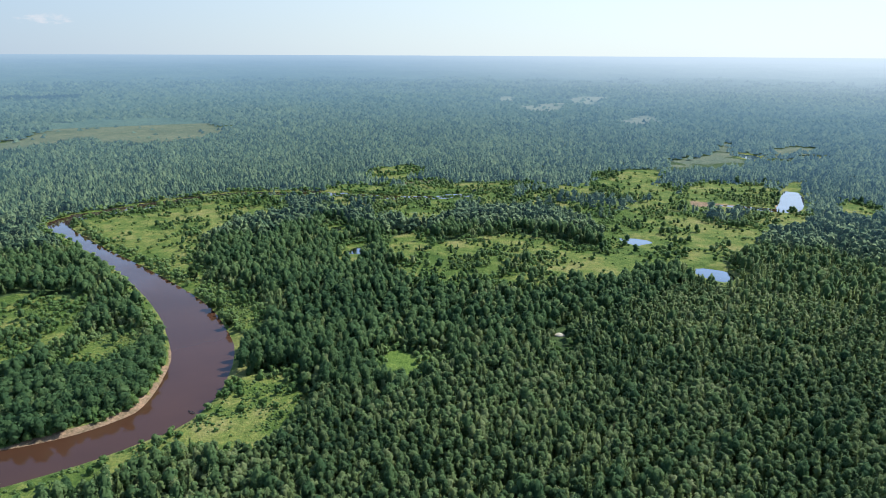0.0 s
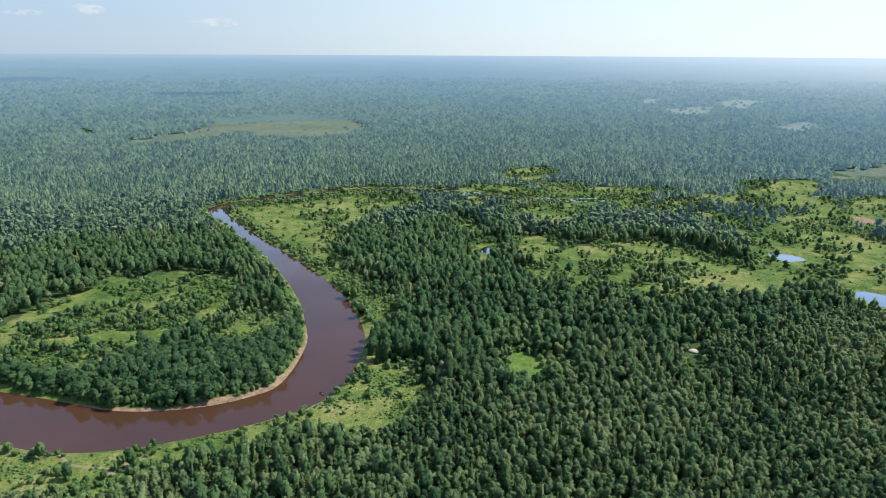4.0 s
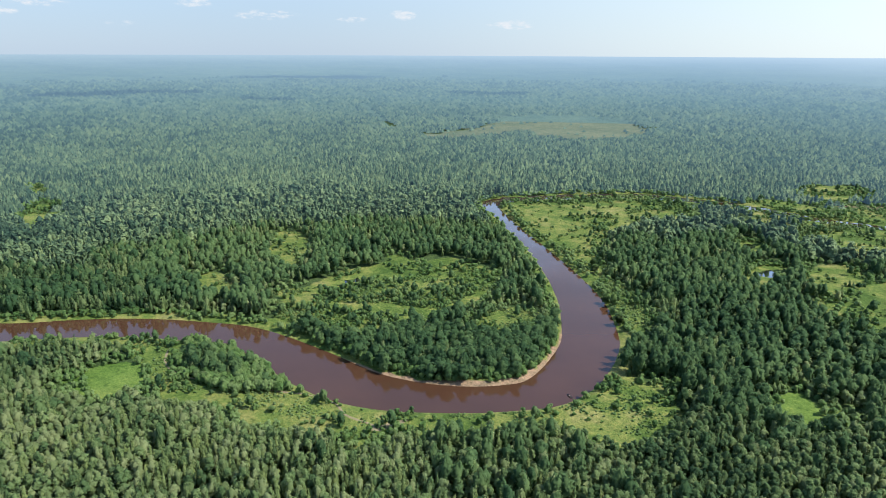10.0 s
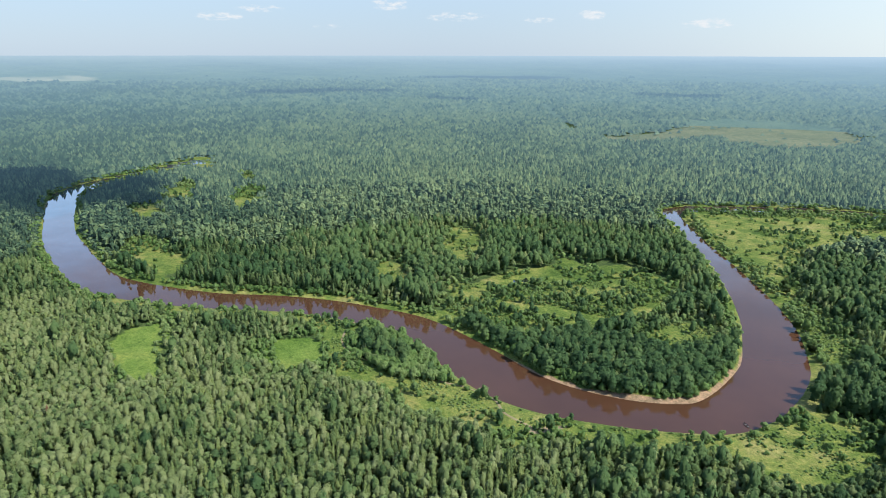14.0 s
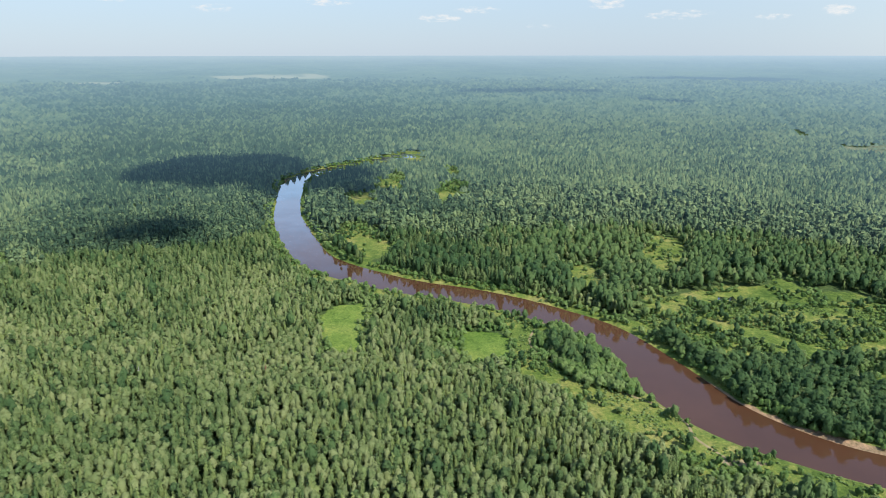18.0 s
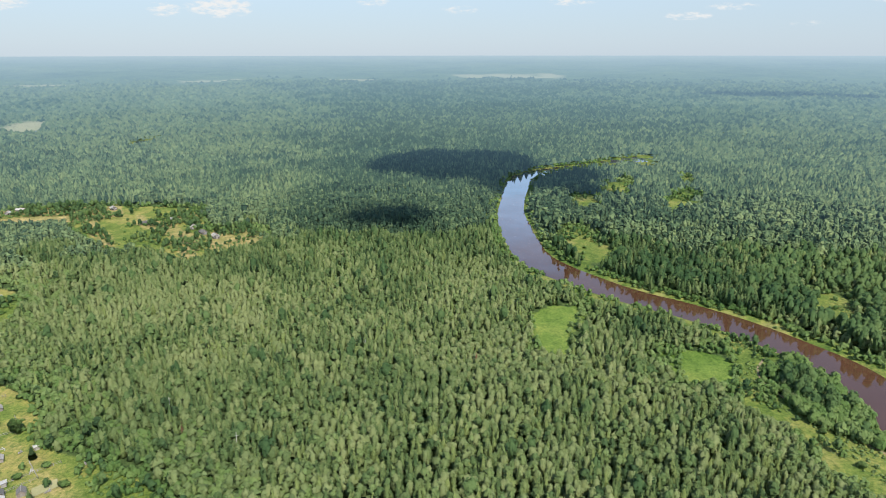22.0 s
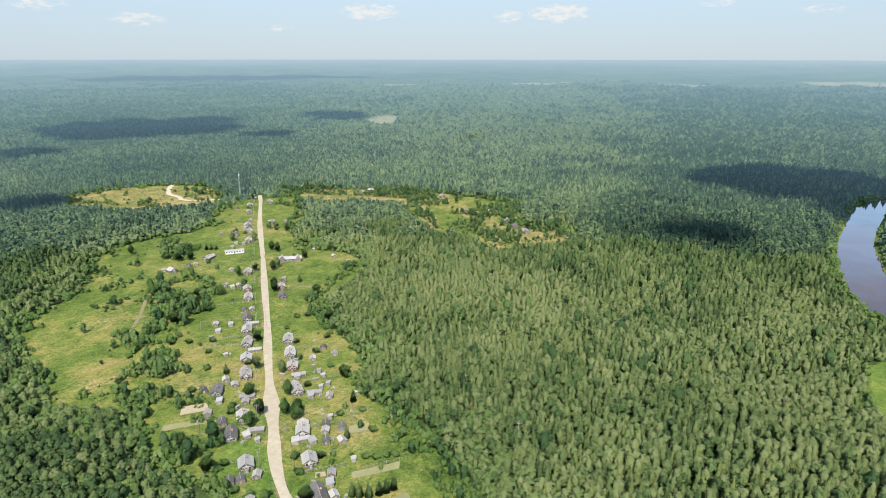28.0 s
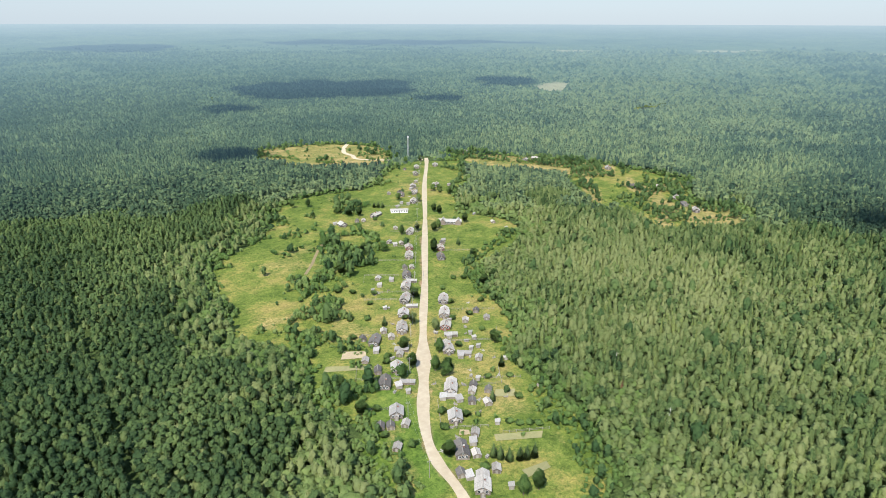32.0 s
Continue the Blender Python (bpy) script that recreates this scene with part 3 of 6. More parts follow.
RIVER = rounded(RIVER_UPPER + RIVER_LOWER, 3)
ARM = rounded(RIVER_ARM, 3)
ROADLINE = rounded(ROAD, 4)


def bank(line, x, y):
    """The distance to the water's edge (negative on the water), the side (1: left of the flow) and the way along."""
    best, side, along = np.full(np.shape(x), 1e9), np.zeros(np.shape(x)), np.zeros(np.shape(x))
    for i, ((x1, y1, w1), (x2, y2, w2)) in enumerate(zip(line[:-1], line[1:])):
        dx, dy = x2 - x1, y2 - y1
        s = np.clip(((x - x1) * dx + (y - y1) * dy) / (dx * dx + dy * dy), 0, 1)
        d = np.hypot(x - x1 - s * dx, y - y1 - s * dy) - (w1 + (w2 - w1) * s)
        near = d < best
        best = np.where(near, d, best)
        side = np.where(near, np.sign(dx * (y - y1) - dy * (x - x1)), side)
        along = np.where(near, i + s, along)
    return best, side, along


def off_line(line, x, y):
    best = np.full(np.shape(x), 1e9)
    for (x1, y1), (x2, y2) in zip(line[:-1, :2], line[1:, :2]):
        dx, dy = x2 - x1, y2 - y1
        s = np.clip(((x - x1) * dx + (y - y1) * dy) / (dx * dx + dy * dy), 0, 1)
        best = np.minimum(best, np.hypot(x - x1 - s * dx, y - y1 - s * dy))
    return best


def shore(x, y):
    """The distance to any water's edge."""
    d = np.minimum(bank(RIVER, x, y)[0], bank(ARM, x, y)[0])
    for px, py, rx, ry in PONDS:
        wob = 0.75 + 0.5 * field(x, y, 14, 77)
        d = np.minimum(d, (np.hypot((x - px) / rx, (y - py) / ry) - wob) * min(rx, ry))
    return d


def bare(x, y, kinds=("meadow", "lush", "dry", "straw", "hazy_open", "sandy", "shoal")):
    """How far inside open land the places lie."""
    wx, wy = (field(x, y, 22, 5) - 0.5) * 12, (field(x, y, 22, 6) - 0.5) * 12
    best = np.full(np.shape(x), -1e9)
    for kind, poly, soft in CLEARINGS:
        if kind in kinds:
            lo, hi = poly.min(0) - 60, poly.max(0) + 60
            m = (x > lo[0]) & (x < hi[0]) & (y > lo[1]) & (y < hi[1])
            if m.any():
                best[m] = np.maximum(best[m], depth_in(poly, (x + wx)[m], (y + wy)[m]) + ((field(x[m], y[m], 55, 15) + field(x[m], y[m], 17, 16) - 0.85) * 50 if kind == "hazy_open" else (field(x[m], y[m], 9, 17) - 0.55) * 14 if kind == "lush" else 0))
    return best


def rise(x, y):
    """Beyond two kilometres the land climbs a little towards the horizon."""
    r = np.hypot(x, y)
    return 128.0 * np.clip((r - 1900) / 2950, 0, 1) ** 1.35


def height(x, y):
    roll = (field(x, y, 90, 11) - 0.5) * 1.2 + (field(x, y, 30, 12) - 0.5) * 0.5
    d = shore(x, y)
    return np.where(d < 14, np.clip(-1.2 + 0.3 * d, -3.5, np.maximum(roll * smooth(d, 4, 14), -0.4)), roll) + rise(x, y) - 16 * smooth(np.hypot(x, y), 1500, 1800)


def raw_mesh(name, verts, faces, material, sides=3):
    """One mesh from arrays of corners and faces that all have the same number of sides."""
    me = bpy.data.meshes.new(name)
    me.vertices.add(len(verts))
    me.vertices.foreach_set("co", np.ascontiguousarray(verts, np.float32).ravel())
    me.loops.add(faces.size)
    me.loops.foreach_set("vertex_index", np.ascontiguousarray(faces, np.int32).ravel())
    me.polygons.add(len(faces))
    me.polygons.foreach_set("loop_start", np.arange(0, faces.size, sides, dtype=np.int32))
    me.update(calc_edges=True)
    me.materials.append(material)
    return me


def spread(me, name, values):
    me.attributes.new(name, "FLOAT", "POINT").data.foreach_set("value", np.ascontiguousarray(values, np.float32))


def outward(me, ways):
    me.attributes.new("crown", "FLOAT_VECTOR", "POINT").data.foreach_set("vector", np.ascontiguousarray(ways, np.float32).ravel())


def ring_sheet(radii, turns):
    """A round sheet of quads: rows of corners by radius, closed round."""
    rr, aa = np.meshgrid(radii, turns, indexing="ij")
    x, y = -np.sin(aa) * rr, np.cos(aa) * rr
    n, m = rr.shape
    i, j = np.meshgrid(np.arange(n - 1), np.arange(m), indexing="ij")
    a = i * m + j
    b = i * m + (j + 1) % m
    return x.ravel(), y.ravel(), np.stack([a, b, b + m, a + m], -1).reshape(-1, 4)


# ---- the ground ----
radii = [0.5]
while radii[-1] < 4850:
    radii.append(radii[-1] + max(5.0, radii[-1] * 0.018))
gx, gy, gf = ring_sheet(np.array(radii), np.linspace(0, 2 * math.pi, 400, endpoint=False))
gme = raw_mesh("ground", np.stack([gx, gy, height(gx, gy)], 1), gf, M_GROUND, 4)
for kind in ("meadow", "lush", "dry", "straw", "hazy_open"):
    soft = 8.0 if kind != "hazy_open" else 40.0
    cover = smooth(np.maximum.reduce([bare(gx * k, gy * k, (kind,)) for k in ((1.0, 1.02, 1.042) if kind != "hazy_open" else (1.0,))]), -soft, soft)
    if kind == "meadow":
        for poly in MIXED:
            cover = np.maximum(cover, smooth(depth_in(poly, gx, gy), -8, 8) * (0.5 + 0.5 * field(gx, gy, 20, 33)))
        cover = np.maximum(cover, smooth(17 - shore(gx, gy), 0, 8) * 0.8)
    if kind == "straw":
        worn = field(gx, gy, 34, 81) * 0.5 + field(gx, gy, 13, 82) * 0.5
        inside = smooth(depth_in(np.array(VILLAGE, float), gx, gy), 0, 10)
        cover = np.maximum(cover, smooth(worn, 0.50, 0.70) * 0.50 * inside)
    spread(gme, kind, cover)
d_main, side_main, along_main = bank(RIVER, gx, gy)
bend = smooth(along_main, 48, 60) * (1 - smooth(along_main, 78, 84)) * (side_main > 0)
tip = np.exp(-((along_main - 70) / 5.0) ** 2)
sand_w = 0.7 + bend * (1.0 + 2.0 * tip)
arm_d = bank(ARM, gx, gy)[0]
sand_all = np.where(side_main > 0, smooth(sand_w * 1.6 - d_main, -0.5, 2.0) * np.maximum(bend, 0.30 * (field(gx, gy, 30, 31) > 0.55)), 0)
sand_all = np.maximum(sand_all, smooth(6 - arm_d, 0, 4) * (gx < 335))
verge = smooth(7.0 - off_line(ROADLINE, gx, gy), 0, 5) * 0.55 * (0.6 + 0.6 * field(gx, gy, 11, 35))
spread(gme, "sand", np.maximum(np.maximum(sand_all, verge), smooth(bare(gx, gy, ("shoal",)), -4, 2)))
ground = tagged(new("ground", gme), "flat river plain of grass, forest floor and sandy shore", "ground", kind="structure")


def ribbon(name, line, half, z, material, label, category, kind="structure", parts=2):
    """A band along a line: half its width may vary along it."""
    p = np.asarray(line, float)
    t = np.gradient(p[:, :2], axis=0)
    t /= np.linalg.norm(t, axis=1)[:, None]
    nrm = np.stack([-t[:, 1], t[:, 0]], 1)
    cols = []
    for s in np.linspace(-1, 1, parts + 1):
        q = p[:, :2] + nrm * (np.asarray(half) * s)[:, None]
        zz = np.full(len(q), z) if not callable(z) else z(q[:, 0], q[:, 1], s)
        cols.append(np.column_stack([q, zz]))
    v = np.stack(cols, 1)
    n, m = v.shape[:2]
    i, j = np.meshgrid(np.arange(n - 1), np.arange(m - 1), indexing="ij")
    a = (i * m + j).ravel()
    me = raw_mesh(name, v.reshape(-1, 3), np.stack([a, a + 1, a + m + 1, a + m], -1)[:, ::-1], material, 4)
    return tagged(new(name, me), label, category, kind=kind)


ribbon("water", RIVER, RIVER[:, 2] + 7, -1.2, M_WATER, "brown peaty river with a glassy surface between wooded banks", "river")
ribbon("water", ARM, ARM[:, 2] + 7, -1.2, M_WATER, "pale shining bend of the river behind the meadows", "river")
for px, py, rx, ry in PONDS:
    aa = np.linspace(0, 2 * math.pi, 24, endpoint=False)
    v = np.column_stack([px + np.cos(aa) * rx * 1.5, py + np.sin(aa) * ry * 1.5, np.full(24, -1.15)])
    me = bpy.data.meshes.new("pond")
    me.from_pydata(v.tolist(), [], [list(range(24))])
    me.materials.append(M_POND)
    tagged(new("water", me), "still dark pond ringed by reeds and trees", "pond", kind="structure")

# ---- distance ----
dk = Nodes("distant_woods_with_haze_glow")
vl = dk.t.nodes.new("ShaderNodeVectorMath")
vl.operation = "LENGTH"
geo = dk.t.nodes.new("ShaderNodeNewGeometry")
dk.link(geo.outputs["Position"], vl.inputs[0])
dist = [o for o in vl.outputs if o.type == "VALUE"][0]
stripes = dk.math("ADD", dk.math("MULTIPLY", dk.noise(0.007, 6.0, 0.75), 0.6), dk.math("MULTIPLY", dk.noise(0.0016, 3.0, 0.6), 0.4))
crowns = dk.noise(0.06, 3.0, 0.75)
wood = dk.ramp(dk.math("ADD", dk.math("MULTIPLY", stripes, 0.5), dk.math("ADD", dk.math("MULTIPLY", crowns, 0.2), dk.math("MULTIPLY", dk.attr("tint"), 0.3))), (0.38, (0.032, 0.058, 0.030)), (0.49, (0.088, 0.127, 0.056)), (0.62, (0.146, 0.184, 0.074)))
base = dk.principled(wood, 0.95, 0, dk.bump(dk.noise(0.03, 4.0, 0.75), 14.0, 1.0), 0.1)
# emission that stands in for air haze, coloured by distance
haze_glow = dk.t.nodes.new("ShaderNodeEmission")
haze_glow_c = dk.ramp(dk.math("DIVIDE", dist, 5000.0), (0.14, (0.072, 0.132, 0.186)), (0.28, (0.098, 0.164, 0.216)), (0.42, (0.126, 0.204, 0.258)), (0.62, (0.170, 0.252, 0.316)), (0.82, (0.220, 0.300, 0.368)), (0.97, (0.275, 0.348, 0.408)))
# the painted haze glows more and paler on the side where the sun stands
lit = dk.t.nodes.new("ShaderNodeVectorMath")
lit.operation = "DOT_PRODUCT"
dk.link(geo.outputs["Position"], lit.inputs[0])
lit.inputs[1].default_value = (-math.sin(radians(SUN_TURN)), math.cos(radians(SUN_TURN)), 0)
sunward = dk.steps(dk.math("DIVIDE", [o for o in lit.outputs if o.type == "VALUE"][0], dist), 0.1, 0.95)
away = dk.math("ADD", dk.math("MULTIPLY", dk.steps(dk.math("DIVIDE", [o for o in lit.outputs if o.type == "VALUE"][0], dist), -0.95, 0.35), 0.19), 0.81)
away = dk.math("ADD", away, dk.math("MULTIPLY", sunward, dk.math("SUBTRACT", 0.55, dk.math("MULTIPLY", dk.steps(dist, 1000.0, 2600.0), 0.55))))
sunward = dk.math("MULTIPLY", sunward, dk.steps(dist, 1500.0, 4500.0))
dk.put(haze_glow.inputs[0], dk.mix(sunward, haze_glow_c, (0.50, 0.545, 0.56)))
haze_glow.inputs[1].default_value = 1.0
# the share of painted haze grows with distance
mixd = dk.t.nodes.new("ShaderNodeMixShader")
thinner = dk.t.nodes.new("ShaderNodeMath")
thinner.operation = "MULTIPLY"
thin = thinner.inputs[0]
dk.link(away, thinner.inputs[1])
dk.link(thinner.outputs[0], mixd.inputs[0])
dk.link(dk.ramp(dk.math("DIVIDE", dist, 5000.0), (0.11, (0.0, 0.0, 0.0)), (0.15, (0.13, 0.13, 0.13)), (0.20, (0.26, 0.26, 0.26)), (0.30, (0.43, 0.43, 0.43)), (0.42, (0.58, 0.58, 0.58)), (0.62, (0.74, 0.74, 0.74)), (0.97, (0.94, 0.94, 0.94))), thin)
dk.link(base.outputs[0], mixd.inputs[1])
dk.link(haze_glow.outputs[0], mixd.inputs[2])
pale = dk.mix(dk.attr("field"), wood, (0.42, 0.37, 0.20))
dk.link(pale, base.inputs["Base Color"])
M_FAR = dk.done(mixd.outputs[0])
radii = [1450.0]
while radii[-1] < 4830:
    radii.append(radii[-1] * 1.018)
bx, by, bf = ring_sheet(np.array(radii), np.linspace(0, 2 * math.pi, 560, endpoint=False))


def far_canopy(x, y):
    """The height of the closed canopy far off, which hides the ground beyond a mile."""
    canopy = 5 + (field(x, y, 60, 41) - 0.5) * 8 + (field(x, y, 240, 42) - 0.5) * 10
    r = np.hypot(x, y)
    gap = smooth(bare(x, y), -20, 15)
    return height(x, y) + 16 * smooth(r, 1500, 1800) + (-4 + (4 + canopy * (1 - gap) - 1.5 * gap) * smooth(r, 1450, 1700)) * (1 - smooth(r, 4000, 4700))


br = np.hypot(bx, by)
bz = far_canopy(bx, by)
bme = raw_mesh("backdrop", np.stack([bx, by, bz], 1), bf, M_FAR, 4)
ba = np.degrees(np.arctan2(-bx, by))
# pale fields far off: turn, distance, half widths
FIELDS = [(83.5, 3130, 4.6, 130), (119.0, 2900, 3.0, 70), (97.0, 2950, 2.6, 60), (108.0, 3000, 2.4, 60), (-6.5, 1860, 2.2, 150), (-14.0, 1600, 1.6, 100), (-9.5, 2150, 1.6, 150), (-3.0, 2150, 1.0, 110)]


def far_field(x, y):
    """How surely a place lies in one of the pale fields far off."""
    best, a, r = np.zeros(np.shape(x)), np.degrees(np.arctan2(-x, y)), np.hypot(x, y)
    for ft, fr, fa, fw in FIELDS:
        best = np.maximum(best, 1 - np.hypot((a - ft) / fa, (r - fr) / fw) + (field(x, y, 90, 44) - 0.5) * 0.9)
    return best


fields = far_field(bx, by)
spread(bme, "field", np.maximum(smooth(fields, 0.0, 0.3) * 0.65, smooth(bare(bx, by, ("straw",)), -15, 10) * 0.7))
spread(bme, "tint", np.full(len(bx), 0.5))
tagged(new("backdrop", bme), "endless blue-green forest with painted haze fading towards the horizon", "forest", kind="structure")

# ---- trees ----


def rows_tri(v, f):
    return np.array(v, float), np.array(f, int)


def lump(rng, sides=6, rings=2, jit=0.18):
    """A rough closed form of radius 1 round the origin."""
    v, f = [(0, 0, 1)], []
    for i in range(rings):
        ph = math.pi * (i + 1) / (rings + 1)
        for j in range(sides):
            a = 2 * math.pi * (j + 0.5 * (i % 2)) / sides
            r = 1 + rng.uniform(-jit, jit)
            v.append((math.sin(ph) * math.cos(a) * r, math.sin(ph) * math.sin(a) * r, math.cos(ph) * r))
    v.append((0, 0, -1))
    last = len(v) - 1
    for j in range(sides):
        k = (j + 1) % sides
        f.append((0, 1 + j, 1 + k))
        for i in range(rings - 1):
            a, b = 1 + i * sides, 1 + (i + 1) * sides
            f += [(a + j, b + j, b + k), (a + j, b + k, a + k)]
        f.append((last, 1 + (rings - 1) * sides + k, 1 + (rings - 1) * sides + j))
    return rows_tri(v, f)


def merge(pieces):
    vs, fs, n = [], [], 0
    for v, f in pieces:
        vs.append(v)
        fs.append(f + n)
        n += len(v)
    return np.concatenate(vs), np.concatenate(fs)


def stem(r, top, sides=4):
    v = [(math.cos(2 * math.pi * j / sides) * r, math.sin(2 * math.pi * j / sides) * r, -0.03) for j in range(sides)] + [(0, 0, top)]
    return rows_tri(v, [(j, (j + 1) % sides, sides) for j in range(sides)])


SHAPES = {  # the height of a tree whose crown has radius 1
    "spruce": 5.4, "pine": 4.6, "birch": 4.7, "broad": 3.7, "willow": 1.7}


def masses(kind, rng, detail):
    """The main masses of a crown of radius 1: centre, radius and half height."""
    tall = SHAPES[kind]
    out = []
    if detail == 0 and kind != "spruce":
        low = 0.62 if kind == "pine" else 0.52
        return [(0.0, 0.0, low * tall, 0.86, (0.99 - low) * tall)]
    if kind == "spruce":
        for i in range(5):
            q = 0.20 + 0.165 * i
            out.append((rng.uniform(-0.05, 0.05), rng.uniform(-0.05, 0.05), q * tall, (1.12 - q) ** 0.9 * 0.98, 0.17 * tall))
    elif kind == "pine":
        n = 5 if detail == 2 else 2
        for i in range(n):
            a, q = 6.28 * (i + rng.random() * 0.6) / n, 0.56 + 0.32 * i / n + rng.uniform(-0.04, 0.04)
            w = 0.46 * (1.0 - 0.3 * i / n)
            out.append((math.cos(a) * w, math.sin(a) * w, q * tall, rng.uniform(0.46, 0.62), rng.uniform(0.11, 0.15) * tall))
        out.append((0.0, 0.0, 0.86 * tall, 0.5, 0.13 * tall))
    elif kind == "willow":
        out.append((0.0, 0.0, 0.45 * tall, 0.72, 0.46 * tall))
        for i in range(4 if detail == 2 else 2 if detail else 0):
            a = 6.28 * (i + rng.random() * 0.7) / 4
            out.append((math.cos(a) * 0.55, math.sin(a) * 0.55, rng.uniform(0.25, 0.6) * tall, rng.uniform(0.38, 0.5), rng.uniform(0.22, 0.32) * tall))
    else:
        low = 0.52 if kind == "birch" else 0.5
        out.append((0.0, 0.0, low * tall, 0.72, (0.99 - low) * tall))
        n = (3 if kind == "birch" else 5) if detail == 2 else 2 * detail
        for i in range(n):
            a, q = 6.28 * (i + rng.random() * 0.7) / n, rng.uniform(0.28, 0.74)
            out.append((math.cos(a) * 0.52, math.sin(a) * 0.52, q * tall, rng.uniform(0.38, 0.52), rng.uniform(0.13, 0.19) * tall))
    return out


def tree_form(kind, rng, leaves, size, detail=2, sides=5):
    """A tree 1 high and 1 in radius: rough masses under a skin of loose leaf tufts, with the way out of the crown at each corner."""
    tall = SHAPES[kind]
    blobs = masses(kind, rng, detail)
    zc = sum(q[2] for q in blobs) / len(blobs)
    if kind == "spruce":
        v = [(math.cos(6.28 * j / sides) * 0.78, math.sin(6.28 * j / sides) * 0.78, 0.1 * tall) for j in range(sides)] + [(0, 0, 0.97 * tall)]
        bits = [rows_tri(v, [(j, (j + 1) % sides, sides) for j in range(sides)])]
    else:
        bits = []
        for i, (x, y, z, r, h) in enumerate(blobs):
            v, f = lump(rng, sides if i == 0 else 4, 2, 0.2)
            f = np.array([t for t in f if len(v) - 1 not in t])
            bits.append((v * np.array([r, r, h]) * 0.9 + np.array([x, y, z]), f))
    core, _ = merge(bits)
    away = core - np.array([0, 0, zc])
    away[:, 2] /= tall * 0.4
    away[:, 2] += 0.25
    outs, toss = [away], [np.zeros(len(core))]
    if detail == 2 and kind in ("pine", "birch"):
        v, f = stem(0.09, 0.8 * tall, 3)
        bits.append((v, f))
        outs.append(v - np.array([0, 0, 0.3 * tall]) + 0.01)
        toss.append(np.zeros(len(v)))
    area = [q[3] * (q[4] + q[3]) for q in blobs]
    v, f, o, d = [], [], [], []
    for i in range(leaves):
        for attempt in range(4):
            x, y, z, r, h = rng.choices(blobs, area)[0]
            w, a = rng.uniform(-0.55, 1), rng.uniform(0, 6.28)
            ring = math.sqrt(1 - w * w)
            way = np.array([math.cos(a) * ring, math.sin(a) * ring, w])
            c = np.array([x, y, z]) + way * np.array([r, r, h]) * rng.uniform(0.86, 1.01)
            if all(((c[0] - q[0]) / q[3]) ** 2 + ((c[1] - q[1]) / q[3]) ** 2 + ((c[2] - q[2]) / q[4]) ** 2 > 0.7 for q in blobs):
                break
        nb = way / np.array([r, r, h])
        nc = (c - np.array([0, 0, zc])) / np.array([1, 1, tall * 0.4])
        n = 0.55 * nb / np.linalg.norm(nb) + 0.45 * nc / (np.linalg.norm(nc) + 1e-6) + np.array([0, 0, 0.2])
        n /= np.linalg.norm(n)
        t = np.cross(n + np.array([rng.gauss(0, 0.28) for _ in range(3)]), (rng.gauss(0, 1), rng.gauss(0, 1), rng.gauss(0, 1)))
        t /= np.linalg.norm(t) + 1e-6
        b = np.cross(n, t)
        s = size * rng.uniform(0.6, 1.35)
        v += [c + t * s, c - t * s * 0.5 + b * s * 0.9, c - t * s * 0.5 - b * s * 0.9]
        f.append((3 * i, 3 * i + 1, 3 * i + 2))
        o += [n] * 3
        d += [rng.uniform(-0.2, 0.2)] * 3
    if leaves:
        bits.append((np.array(v), np.array(f)))
        outs.append(np.array(o))
        toss.append(np.array(d))
    v, f = merge(bits)
    o = np.concatenate(outs)
    o /= np.linalg.norm(o, axis=1)[:, None] + 1e-6
    return v / np.array([1, 1, tall]), f, o, np.concatenate(toss)


def bare_form(v, f):
    """A simple far crown with its own flat faces."""
    return v, f, np.zeros((len(v), 3)), np.zeros(len(v))


def spire_form(rng, sides=4):
    """A simple far conifer: two ragged cones."""
    bits = []
    for z0, z1, r in ((0.05, 0.8, 1.0), (0.45, 1.0, 0.66)):
        v = [(math.cos(6.28 * (j + rng.random() * 0.4) / sides) * r * rng.uniform(0.8, 1.15), math.sin(6.28 * (j + rng.random() * 0.4) / sides) * r * rng.uniform(0.8, 1.15), z0 + rng.uniform(-0.04, 0.04)) for j in range(sides)] + [(0, 0, z1)]
        bits.append(rows_tri(v, [(j, (j + 1) % sides, sides) for j in range(sides)]))
    return bare_form(*merge(bits))


def cone_form(rng, sides=3):
    """The simplest far crown."""
    v = [(math.cos(6.28 * j / sides) * rng.uniform(0.8, 1.2), math.sin(6.28 * j / sides) * rng.uniform(0.8, 1.2), 0.25 + rng.uniform(-0.1, 0.1)) for j in range(sides)]
    return bare_form(*rows_tri(v + [(0, 0, 1)], [(j, (j + 1) % sides, sides) for j in range(sides)]))


rng = random.Random(7)
FORMS = {}
for kind, n0, s0, n1, s1 in (("spruce", 84, 0.25, 24, 0.42), ("pine", 48, 0.25, 10, 0.40), ("birch", 62, 0.25, 14, 0.40), ("broad", 84, 0.20, 26, 0.32), ("willow", 32, 0.28, 8, 0.40)):
    FORMS[kind] = ([tree_form(kind, rng, n0, s0) for _ in range(8)], [tree_form(kind, rng, n1, s1, 1, 4) for _ in range(7)], [tree_form(kind, rng, 8, 0.6, 0, 4) for _ in range(5)],
                   [cone_form(rng) for _ in range(5)], [spire_form(rng, 3) for _ in range(7)])
draw = np.random.RandomState(3)


